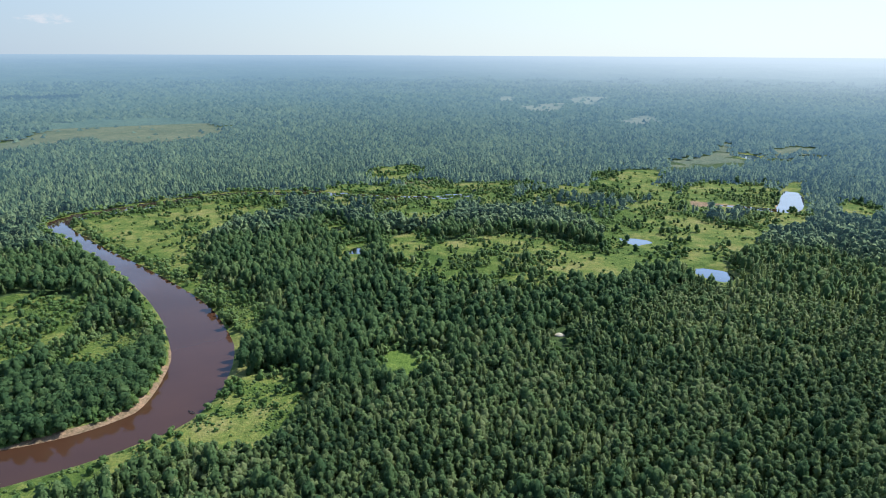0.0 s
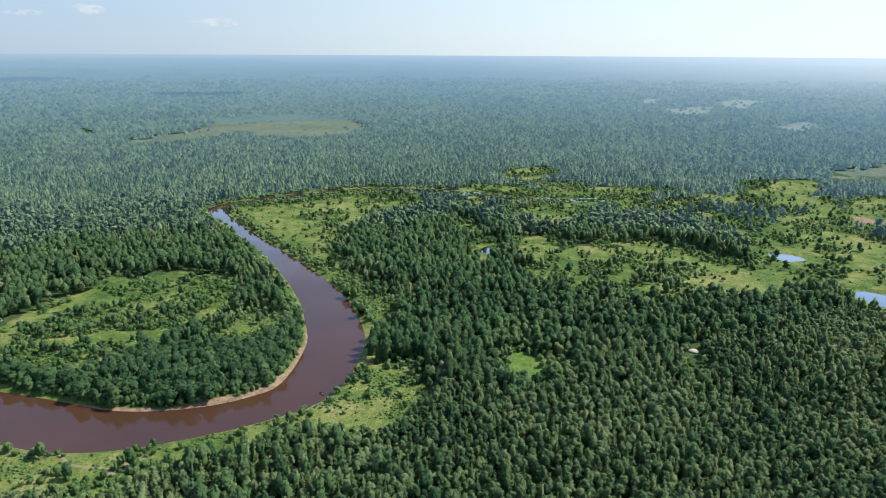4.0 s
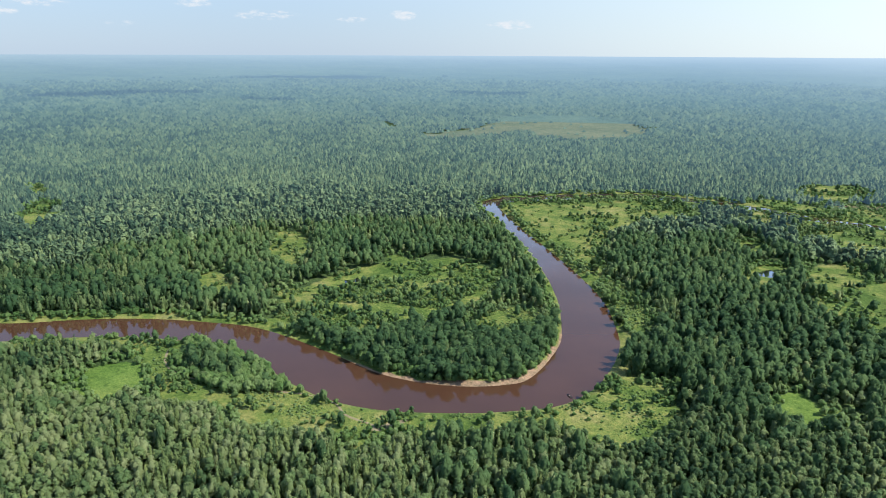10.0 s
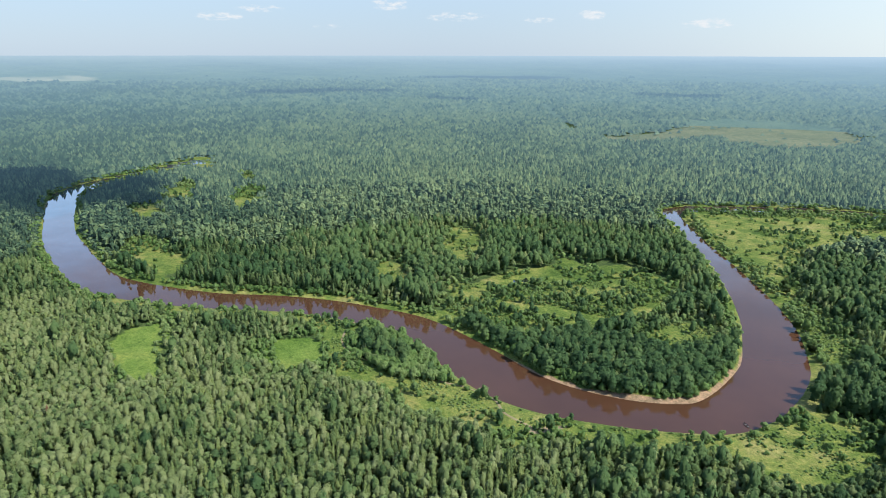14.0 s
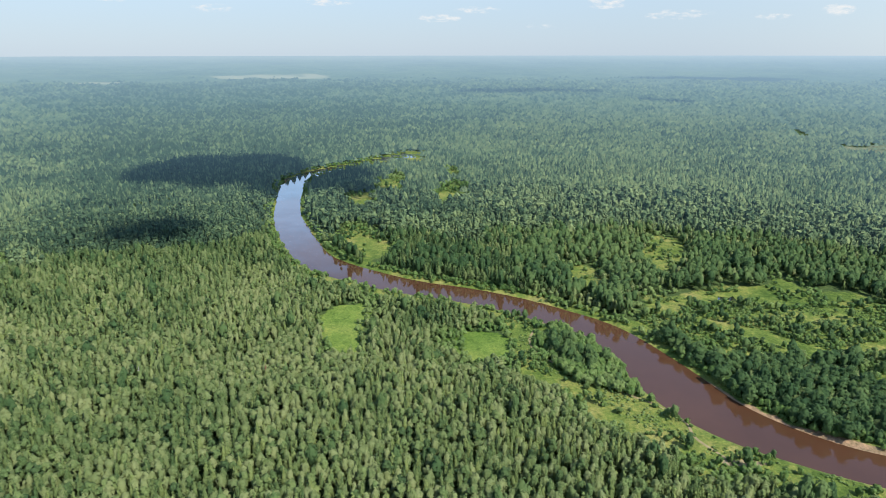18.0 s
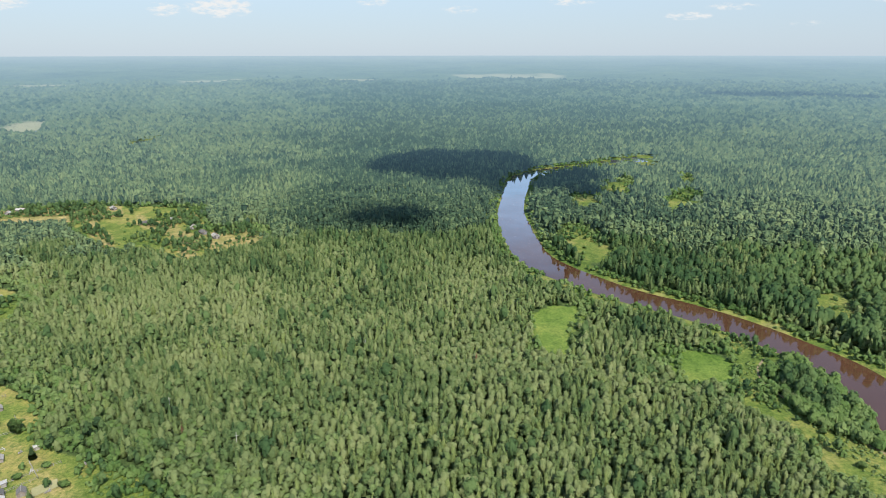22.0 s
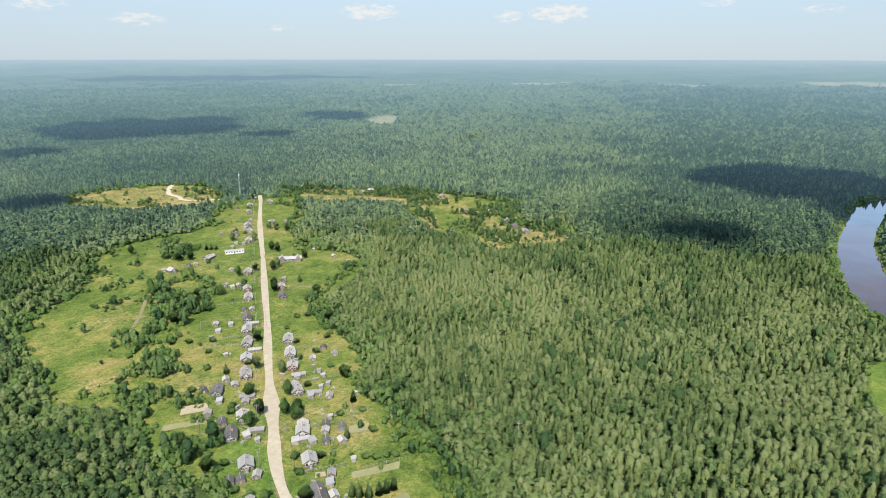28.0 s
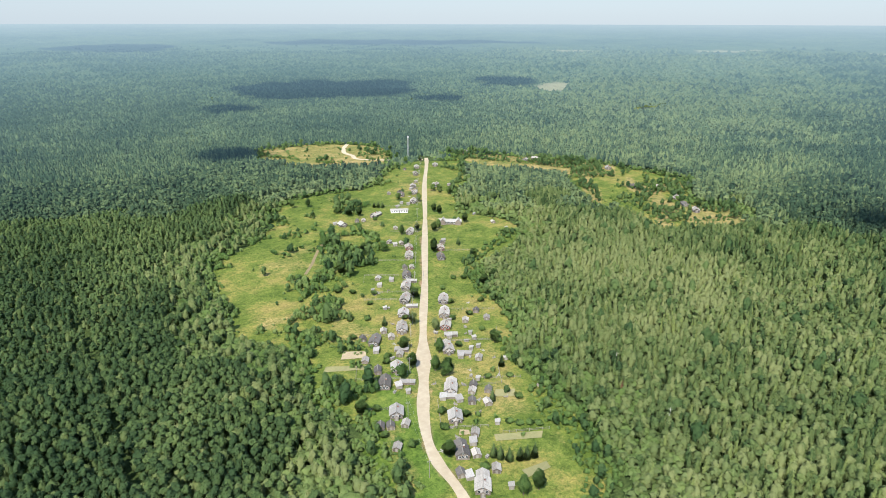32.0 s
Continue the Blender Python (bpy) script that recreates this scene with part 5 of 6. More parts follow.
garden_bed([(-187, -221), (-194, -213), (-190, -208), (-181, -216)], "bare tan garden plot dug beside a shed")
garden_bed([(-172, -216), (-186, -201), (-184, -198), (-168, -213)], "long narrow tan garden plot in grass", M_WEEDY)
garden_bed([(-206, -145), (-212, -139), (-207, -136), (-201, -142)], "dry brown garden plot behind the houses", M_WEEDY)
garden_bed([(-179, -126), (-193, -113), (-189, -111), (-176, -123)], "furrowed potato plot beside a row of trees", M_WEEDY)
garden_bed([(-173, -138), (-175, -135), (-173, -133), (-170, -136)], "small reddish patch of bare earth")
garden_bed([(-168, -106), (-178, -102), (-176, -99), (-166, -102)], "worn sandy patch by the forest edge", M_WEEDY)

# ---- buildings ----


def part(name, bm, material, parent, label=""):
    me = bpy.data.meshes.new(name)
    bm.to_mesh(me)
    bm.free()
    me.materials.append(material)
    for p in me.polygons:
        p.use_smooth = False
    ob = new(name, me)
    ob.parent = parent
    if label:
        tagged(ob, label)
    return ob


def block(x0, x1, y0, y1, z0, z1, bm=None):
    bm = bm or bmesh.new()
    vs = [bm.verts.new((x, y, z)) for z in (z0, z1) for x, y in ((x0, y0), (x1, y0), (x1, y1), (x0, y1))]
    for q in ((3, 2, 1, 0), (4, 5, 6, 7), (0, 1, 5, 4), (1, 2, 6, 5), (2, 3, 7, 6), (3, 0, 4, 7)):
        bm.faces.new([vs[i] for i in q])
    return bm


def gabled(w, l, wall, ridge, y0=0.0):
    """Walls with gable ends, the ridge along y."""
    bm = bmesh.new()
    rows = []
    for y in (y0 - l / 2, y0 + l / 2):
        rows.append([bm.verts.new(p) for p in ((-w / 2, y, -0.3), (w / 2, y, -0.3), (w / 2, y, wall), (0, y, ridge), (-w / 2, y, wall))])
    a, b = rows
    bm.faces.new(a)
    bm.faces.new(b[::-1])
    for i in range(5):
        k = (i + 1) % 5
        bm.faces.new((a[k], a[i], b[i], b[k]))
    return bm


def slope(w, l, wall, ridge, side, y0=0.0, over_eave=0.45, over_gable=0.5, thick=0.12):
    """One roof slope with its thickness, set 3 mm off the walls."""
    bm = bmesh.new()
    k = (ridge - wall) / (w / 2)
    xe = w / 2 + over_eave
    pts = [(0.0, ridge + 0.02), (xe, wall - k * over_eave + 0.02)]
    vs = []
    for y in (y0 - l / 2 - over_gable, y0 + l / 2 + over_gable):
        vs.append([bm.verts.new((side * px, y, pz + dz)) for px, pz in pts for dz in (0.0, thick)])
    a, b = vs
    order = [(a[0], a[2], a[3], a[1]), (b[1], b[3], b[2], b[0]), (a[1], a[3], b[3], b[1]), (a[2], a[0], b[0], b[2]), (a[3], a[2], b[2], b[3]), (a[0], a[1], b[1], b[0])]
    for q in order:
        bm.faces.new(q)
    bmesh.ops.recalc_face_normals(bm, faces=bm.faces)
    return bm


def ribs(w, l, wall, ridge, side, count, material, parent):
    """Battens that stand proud of one roof slope."""
    k = (ridge - wall) / (w / 2)
    for i in range(count):
        bm = bmesh.new()
        y = -l / 2 - 0.4 + (l + 0.8) * i / (count - 1)
        x0, x1 = 0.05, w / 2 + 0.4
        vs = [bm.verts.new((side * x, y + dy, ridge - k * x + 0.14 + dz)) for x in (x0, x1) for dy in (-0.05, 0.05) for dz in (0.0, 0.06)]
        for q in ((1, 5, 7, 3), (0, 1, 3, 2), (4, 6, 7, 5), (0, 4, 5, 1), (2, 3, 7, 6)):
            bm.faces.new([vs[j] for j in q])
        bmesh.ops.recalc_face_normals(bm, faces=bm.faces)
        part("batten", bm, material, parent)


def window(parent, x, y, z, facing, w=0.8, h=1.0, trim=None):
    """A window set on a wall that faces along x or y."""
    e = 0.07
    t = trim or M_TRIM
    wob = new("window", None)
    wob.parent = parent
    if facing in ("-y", "+y"):
        s = -1 if facing == "-y" else 1
        fr = block(x - w / 2 - e, x + w / 2 + e, min(y, y + s * e), max(y, y + s * e), z - h / 2 - e, z + h / 2 + e)
        gl = block(x - w / 2, x + w / 2, min(y + s * e, y + s * (e + 0.012)), max(y + s * e, y + s * (e + 0.012)), z - h / 2, z + h / 2)
        bar = block(x - 0.03, x + 0.03, min(y + s * e, y + s * (e + 0.03)), max(y + s * e, y + s * (e + 0.03)), z - h / 2, z + h / 2)
    else:
        s = -1 if facing == "-x" else 1
        fr = block(min(x, x + s * e), max(x, x + s * e), y - w / 2 - e, y + w / 2 + e, z - h / 2 - e, z + h / 2 + e)
        gl = block(min(x + s * e, x + s * (e + 0.012)), max(x + s * e, x + s * (e + 0.012)), y - w / 2, y + w / 2, z - h / 2, z + h / 2)
        bar = block(min(x + s * e, x + s * (e + 0.03)), max(x + s * e, x + s * (e + 0.03)), y - 0.03, y + 0.03, z - h / 2, z + h / 2)
    part("frame", fr, t, wob)
    part("pane", gl, M_GLASS, wob)
    part("glazing_bar", bar, t, wob)
    return wob


def log_house(w, l, wall, ridge, body, roofing, label, annex=0.0, porch=True, chimney=True):
    root = tagged(new("log_house"), label, "house", "houses of the village")
    part("wall", gabled(w, l, wall, ridge), body, root)
    for z in np.arange(0.1, wall - 0.1, 0.42):
        bm = block(-w / 2 - 0.06, w / 2 + 0.06, -l / 2 - 0.06, l / 2 + 0.06, z, z + 0.22)
        part("log_course", bm, body, root)
    for side in (-1, 1):
        slab = part("roof_slope", slope(w, l, wall, ridge, side), roofing, root)
        ribs(w, l, wall, ridge, side, 5, roofing, slab)
    part("ridge_cap", block(-0.16, 0.16, -l / 2 - 0.52, l / 2 + 0.52, ridge + 0.12, ridge + 0.22), M_WOOD, root)
    if chimney:
        stack = part("chimney", block(0.35, 0.9, 0.3, 0.85, ridge - 0.9, ridge + 0.5), M_BRICK, root)
        part("chimney_cap", block(0.27, 0.98, 0.22, 0.93, ridge + 0.5, ridge + 0.6), M_ROOF, stack)
    for s, f in ((-1, "-y"), (1, "+y")):
        for x in (-w * 0.27, 0.0, w * 0.27):
            window(root, x, s * (l / 2 + 0.06), 1.32, f, 0.8, 0.9)
        window(root, 0, s * l / 2, (wall + ridge) / 2 - 0.1, f, 0.5, 0.5)
    for s, f in ((-1, "-x"), (1, "+x")):
        for y in (-l * 0.25, l * 0.22):
            window(root, s * (w / 2 + 0.06), y, 1.32, f, 0.8, 0.9)
    if porch:
        py = -l / 2 - 0.75
        part("porch", gabled(1.7, 1.3, 1.9, 2.4, py), body, root)
        for side in (-1, 1):
            part("porch_roof", slope(1.7, 1.3, 1.9, 2.4, side, py, 0.15, 0.15, 0.08), roofing, root)
        part("door", block(-0.45, 0.45, py - 0.72, py - 0.653, 0.05, 1.75), M_WOOD, root)
    if annex:
        aw, ah = w * 0.86, wall * 0.82
        part("annex_wall", gabled(aw, annex, ah, ridge * 0.80, l / 2 + annex / 2 + 0.1), M_LOG, root)
        for side in (-1, 1):
            part("annex_roof", slope(aw, annex, ah, ridge * 0.80, side, l / 2 + annex / 2 + 0.1, 0.35, 0.12), roofing, root)
    return root


def shed(w, l, wall, ridge, body, roofing, label, lean=False):
    root = tagged(new("shed"), label, "shed", "sheds of the village")
    if lean:
        bm = bmesh.new()
        rows = []
        for y in (-l / 2, l / 2):
            rows.append([bm.verts.new(p) for p in ((-w / 2, y, -0.3), (w / 2, y, -0.3), (w / 2, y, ridge), (-w / 2, y, wall))])
        a, b = rows
        bm.faces.new(a)
        bm.faces.new(b[::-1])
        for i in range(4):
            bm.faces.new((a[(i + 1) % 4], a[i], b[i], b[(i + 1) % 4]))
        part("wall", bm, body, root)
        bm = bmesh.new()
        k = (ridge - wall) / w
        vs = [bm.verts.new((x, y, wall + k * (x + w / 2) + dz)) for y in (-l / 2 - 0.25, l / 2 + 0.25) for x in (-w / 2 - 0.3, w / 2 + 0.3) for dz in (0.02, 0.12)]
        for q in ((1, 3, 7, 5), (0, 4, 6, 2), (0, 2, 3, 1), (4, 5, 7, 6), (0, 1, 5, 4), (2, 6, 7, 3)):
            bm.faces.new([vs[i] for i in q])
        bmesh.ops.recalc_face_normals(bm, faces=bm.faces)
        part("roof", bm, roofing, root)
    else:
        part("wall", gabled(w, l, wall, ridge), body, root)
        for side in (-1, 1):
            part("roof_slope", slope(w, l, wall, ridge, side, 0, 0.3, 0.3, 0.09), roofing, root)
        part("ridge_board", block(-0.1, 0.1, -l / 2 - 0.3, l / 2 + 0.3, ridge + 0.1, ridge + 0.17), M_WOOD, root)
    part("door", block(-0.45, 0.45, -l / 2 - 0.05, -l / 2 - 0.003, 0.0, min(1.9, wall - 0.15)), M_WOOD, root)
    for x in (-w / 2, w / 2):
        for y in (-l / 2, l / 2):
            part("corner_post", block(x - 0.09, x + 0.09, y - 0.09, y + 0.09, -0.3, wall - 0.02 if not lean or x < 0 else ridge - 0.02), M_WOOD, root)
    return root


ROAD_TURN = math.degrees(math.atan2(-(-464 + 173), -417 + 157))
spot = random.Random(21)


def z_at(x, y):
    return float(height(np.array([x]), np.array([y]))[0])


def settle(protos, places, wobble=7.0, turn=None):
    """Put things at their places: the first of each kind is the thing itself, the others are copies."""
    used = set()
    for i, (x, y, which) in enumerate(places):
        ob = protos[which]
        t = (ROAD_TURN if turn is None else turn) + spot.uniform(-wobble, wobble)
        m = pose(x, y, z_at(x, y), 0, 0, t)
        if which in used or ob.get("set"):
            copy_thing(ob, m)
        else:
            ob.matrix_basis = m
            used.add(which)
            ob["set"] = 1


HOUSES = [log_house(4.9, 6.0, 2.1, 3.6, M_LOG, M_ROOF, "grey log house with a weathered grey sheet roof beside the road", 4.5),
          log_house(5.1, 5.9, 2.1, 3.6, M_LOG, M_ROOFWHITE, "log house with a pale grey gable roof and small porch"),
          log_house(4.8, 5.6, 2.1, 3.5, M_LOGRED, M_ROOF, "rust-red board house with a grey roof"),
          log_house(4.7, 5.6, 2.05, 3.4, M_LOG, M_ROOFDARK, "dark weathered log house with a blackened roof", 4.0, False)]
settle(HOUSES, [(-192.9, -159.1, 0), (-164.6, -163.9, 1), (-177.5, -144.0, 1), (-176.7, -182.7, 3), (-151.1, -110.3, 0), (-161.1, -127.3, 3), (-190.9, -189.0, 1),
                (-305.0, -288.4, 0), (-277.1, -264.3, 3), (-263.8, -252.5, 0), (-249.8, -240.0, 0), (-235.8, -227.8, 1), (-221.4, -215.1, 0), (-202.1, -215.3, 3)])
settle(HOUSES, [(-316.6, -270.3, 3), (-263.5, -223.2, 0), (-250.0, -211.1, 0), (-239.3, -201.1, 2), (-220.1, -183.4, 0), (-520.9, -479.3, 1), (-493.5, -455.7, 0), (-451.8, -420.6, 1),
                (-435.7, -404.5, 0), (-412.2, -383.8, 0), (-421.5, -406.8, 3), (-344.7, -324.7, 0), (-318.1, -300.9, 2), (-542.2, -471.4, 1), (-470.6, -407.9, 0), (-331.3, -283.4, 2)])
settle(HOUSES, [(-359.0, -377.1, 0), (-325.0, -377.3, 1), (-652, -321, 1), (-601, -241, 0), (-546, -186, 0), (-558, -200, 3), (-630, -412, 1), (-619, -493, 0), (-645, -407, 0), (-575, -215, 1), (-592, -262, 3)], 40)
SHEDS = [shed(2.8, 3.5, 1.45, 2.25, M_LOG, M_ROOF, "small grey timber shed with a gable roof"), shed(2.4, 3.8, 1.35, 1.8, M_WOOD, M_ROOFWHITE, "low shed with a pale lean-to roof", True),
         shed(2.8, 3.4, 1.4, 2.5, M_LOG, M_ROOFDARK, "dark old timber shed with a black roof"), shed(1.6, 2.0, 1.4, 1.7, M_WOOD, M_ROOFWHITE, "tiny grey hut with a flat pale roof", True)]
settle(SHEDS, [(-148.6, -147.9, 0), (-180.6, -178.1, 1), (-183.2, -193.7, 2), (-172.5, -188.9, 3), (-179.7, -171.6, 3), (-153.9, -162.1, 2), (-156.7, -159.4, 2), (-161.7, -156.0, 0), (-169.7, -128.9, 1),
               (-164.4, -123.4, 0), (-174.6, -131.7, 0), (-152.0, -120.5, 2), (-153.0, -117.7, 1), (-162.2, -112.7, 0), (-185.9, -129.4, 3), (-158.0, -103.4, 3), (-186.3, -157.8, 1), (-189.4, -151.7, 1)], 14)
settle(SHEDS, [(-191.6, -146.5, 2), (-198.0, -151.4, 0), (-203.1, -146.7, 2), (-211.9, -213.4, 0), (-201.3, -222.6, 2), (-197.1, -208.8, 1), (-186.9, -205.6, 0), (-184.6, -195.0, 2), (-214.0, -220.9, 0),
               (-263.3, -275.4, 0), (-267.1, -267.6, 1), (-256.3, -266.9, 1), (-232.3, -192.9, 1), (-219.7, -175.0, 1), (-265.5, -201.5, 2), (-261.9, -191.6, 0), (-238.7, -182.1, 3), (-252.1, -198.2, 0)], 14)
settle(SHEDS, [(-231.8, -157.9, 3), (-201.7, -197.6, 0), (-228.9, -176.2, 3), (-223.6, -167.5, 0), (-392.4, -383.4, 1), (-323.7, -384.8, 1), (-340.0, -377.3, 2), (-344.2, -374.2, 0),
               (-345.7, -340.6, 0), (-317.5, -313.5, 1), (-322.1, -311.8, 0), (-481.8, -401.5, 0), (-416.2, -319.9, 3), (-407.4, -294.3, 0), (-346.9, -293.8, 1), (-418.5, -419.8, 0), (-402.8, -389.0, 1)], 14)
settle(SHEDS, [(-242, -187, 3), (-202, -154, 2), (-195, -141, 0), (-208, -156, 3), (-233, -175, 3), (-288, -276, 2), (-291, -273, 0), (-248, -264, 3), (-235, -241, 3), (-445, -417, 1), (-428, -416, 2), (-469, -433, 0), (-405, -383, 1), (-505, -482, 2), (-318, -320, 0), (-473, -413, 0), (-342, -291, 2), (-401, -277, 3)], 16)


def long_house(length, wide, wall, ridge, body, roofing, label, wings=()):
    root = tagged(new("long_building"), label, "building")
    part("wall", gabled(wide, length, wall, ridge), body, root)
    for side in (-1, 1):
        slab = part("roof_slope", slope(wide, length, wall, ridge, side), roofing, root)
        ribs(wide, length, wall, ridge, side, 9, roofing, slab)
    n = int(length / 1.9)
    for i in range(n):
        y = -length / 2 + (i + 0.5) * length / n
        window(root, wide / 2, y, 1.45, "+x", 0.9, 1.0)
        window(root, -wide / 2, y, 1.45, "-x", 0.9, 1.0)
    for y in wings:
        w = part("wing_wall", gabled(4.2, wide + 1.4, wall, ridge + 0.9), body, root)
        w.matrix_basis = pose(-0.6, y, 0, 0, 0, 90)
        for side in (-1, 1):
            s = part("wing_roof", slope(4.2, wide + 1.4, wall, ridge + 0.9, side, 0, 0.3, 0.3), roofing, root)
            s.matrix_basis = pose(-0.6, y, 0, 0, 0, 90)
    part("door", block(wide / 2 + 0.003, wide / 2 + 0.06, -0.5, 0.5, 0.0, 1.95), M_WOOD, root)
    return root


lb = long_house(14.0, 3.8, 2.3, 3.2, M_WHITE, M_ROOFWHITE, "long whitewashed building with a row of dark windows")
lb.matrix_basis = pose(-381.5, -371.0, z_at(-381, -371), 0, 0, ROAD_TURN - 85)
lb = long_house(17.0, 5.0, 2.5, 3.9, M_LOG, M_ROOFWHITE, "long low grey building with two pale gabled wings", (-6.3, 5.5))
lb.matrix_basis = pose(-383.5, -318.0, z_at(-383, -318), 0, 0, ROAD_TURN + 85)

# ---- mast and power line ----


def rod(p, q, r, sides=4, bm=None):
    bm = bm or bmesh.new()
    p, q = Vector(p), Vector(q)
    t = (q - p).normalized()
    u = t.orthogonal().normalized()
    v = t.cross(u)
    ends = [[bm.verts.new(c + (u * math.cos(6.2832 * i / sides) + v * math.sin(6.2832 * i / sides)) * r) for i in range(sides)] for c in (p, q)]
    for i in range(sides):
        bm.faces.new((ends[0][i], ends[0][(i + 1) % sides], ends[1][(i + 1) % sides], ends[1][i]))
    bm.faces.new(ends[0][::-1])
    bm.faces.new(ends[1])
    return bm


mast = tagged(new("radio_mast"), "tall slender steel lattice radio mast among trees", "mast")
mast.matrix_basis = pose(-550, -519, z_at(-550, -519))
TALL = 27.0
feet = [(math.cos(a) * 0.9, math.sin(a) * 0.9) for a in (0.5, 2.594, 4.688)]
for fx, fy in feet:
    part("leg", rod((fx, fy, -0.3), (fx * 0.35, fy * 0.35, TALL), 0.2), M_STEEL, mast)
for i in range(12):
    z0, z1 = TALL * i / 12, TALL * (i + 1) / 12
    for j in range(3):
        s0, s1 = 1 - 0.65 * i / 12, 1 - 0.65 * (i + 1) / 12
        a, b = feet[j], feet[(j + 1) % 3]
        part("brace", rod((a[0] * s0, a[1] * s0, z0), (b[0] * s1, b[1] * s1, z1), 0.1, 3), M_STEEL, mast)
for a in (0.3, 2.4, 4.5):
    part("antenna", block(math.cos(a) * 0.7 - 0.14, math.cos(a) * 0.7 + 0.14, math.sin(a) * 0.7 - 0.14, math.sin(a) * 0.7 + 0.14, TALL - 2.4, TALL - 0.4), M_TRIM, mast)
part("spike", rod((0, 0, TALL - 0.5), (0, 0, TALL + 2.2), 0.05), M_STEEL, mast)

pole = tagged(new("power_pole"), "weathered wooden power pole with a short crossarm", "power pole", "power poles along the road")
part("post", rod((0, 0, -0.4), (0, 0, 7.2), 0.13, 6), M_WOOD, pole)
part("crossarm", block(-0.8, 0.8, -0.06, 0.06, 6.6, 6.75), M_WOOD, pole)
for x in (-0.7, 0.0, 0.7):
    part("insulator", rod((x, 0, 6.75 if x else 7.2), (x, 0, 6.95 if x else 7.4), 0.05, 5), M_TRIM, pole)
along = ROADLINE[:, :2]
walked = np.r_[0, np.cumsum(np.hypot(*np.diff(along, axis=0).T))]
tops = []
for i, s in enumerate(np.arange(30, walked[-1] - 60, 36)):
    px, py = np.interp(s, walked, along[:, 0]), np.interp(s, walked, along[:, 1])
    qx, qy = np.interp(s + 2, walked, along[:, 0]) - px, np.interp(s + 2, walked, along[:, 1]) - py
    n = math.hypot(qx, qy)
    x, y = px + qy / n * 6.2, py - qx / n * 6.2
    m = pose(x, y, z_at(x, y), 0, 0, math.degrees(math.atan2(qy, qx)) + 90)
    if i == 0:
        pole.matrix_basis = m
    else:
        copy_thing(pole, m)
    tops.append(m)
line = bmesh.new()
for a, b in zip(tops[:-1], tops[1:]):
    for x, z in ((-0.7, 6.95), (0.7, 6.95)):
        p, q = a @ Vector((x, 0, z)), b @ Vector((x, 0, z))
        mid = (p + q) / 2 - Vector((0, 0, 0.5))
        rod(p, mid, 0.012, 3, line)
        rod(mid, q, 0.012, 3, line)
wire = bpy.data.meshes.new("wire")
line.to_mesh(wire)
wire.materials.append(M_STEEL)
tagged(new("power_line", wire), "thin sagging wires strung between wooden poles", "power line", kind="structure")

# ---- yard clutter: stacked firewood, heaps of old boards, low covered stores ----


def woodpile(n, rows, label, seed):
    """Split logs stacked in rows between two stakes, under a few loose boards."""
    g = random.Random(seed)
    root = tagged(new("woodpile"), label, "woodpile", "clutter in the yards")
    for j in range(rows):
        for i in range(n - (j % 2)):
            x = (i - (n - 1 - (j % 2)) / 2) * 0.3
            part("log", rod((x, -0.45 + g.uniform(-0.05, 0.05), 0.13 + j * 0.26), (x, 0.45 + g.uniform(-0.05, 0.05), 0.13 + j * 0.26), 0.14, 6), M_WOOD, root)
    for i in (-1, 1):
        part("stake", block(i * n * 0.155 - 0.04, i * n * 0.155 + 0.04, -0.04, 0.04, -0.3, rows * 0.27 + 0.2), M_LOG, root)
    for i in range(3):
        y = -0.4 + 0.4 * i
        part("cover_board", block(-n * 0.17, n * 0.17 + g.uniform(0, 0.3), y - 0.16, y + 0.16, rows * 0.27 + 0.06 + 0.03 * (i % 2), rows * 0.27 + 0.1 + 0.03 * (i % 2)), M_ROOFWHITE, root)
    return root


def board_heap(n, label, seed, material):
    """Old boards thrown across one another."""
    g = random.Random(seed)
    root = tagged(new("board_heap"), label, "boards", "clutter in the yards")
    for i in range(n):
        l = g.uniform(1.2, 2.6)
        b = part("board", block(-l / 2, l / 2, -0.11, 0.11, 0, 0.05), material, root)
        b.matrix_basis = pose(g.uniform(-0.6, 0.6), g.uniform(-0.5, 0.5), 0.02 + 0.06 * i, g.uniform(-3, 3), g.uniform(-3, 3), g.uniform(-50, 50))
    return root


CLUTTER = [woodpile(8, 4, "stack of grey split firewood under loose boards", 1), woodpile(5, 3, "small stack of weathered firewood in the grass", 2),
           board_heap(9, "heap of old grey boards lying in a yard", 3, M_WOOD), board_heap(7, "pile of pale bleached planks on trodden grass", 4, M_ROOFWHITE), board_heap(11, "collapsed heap of dark shed timbers", 5, M_LOG)]
settle(CLUTTER, [(-240.6, -188.8, 2), (-234.1, -183.3, 0), (-234.2, -175.8, 3), (-222.1, -171.5, 1), (-226.0, -170.4, 2), (-229.3, -162.8, 2), (-203.8, -154.8, 4), (-205.9, -148.1, 4), (-208.3, -160.1, 1),
                 (-195.1, -145.4, 3), (-197.5, -142.7, 2), (-247.3, -205.2, 0), (-254.2, -200.3, 2), (-268.0, -203.6, 3), (-272.2, -212.0, 3), (-246.1, -193.5, 1), (-187.5, -140.0, 2)], 90)
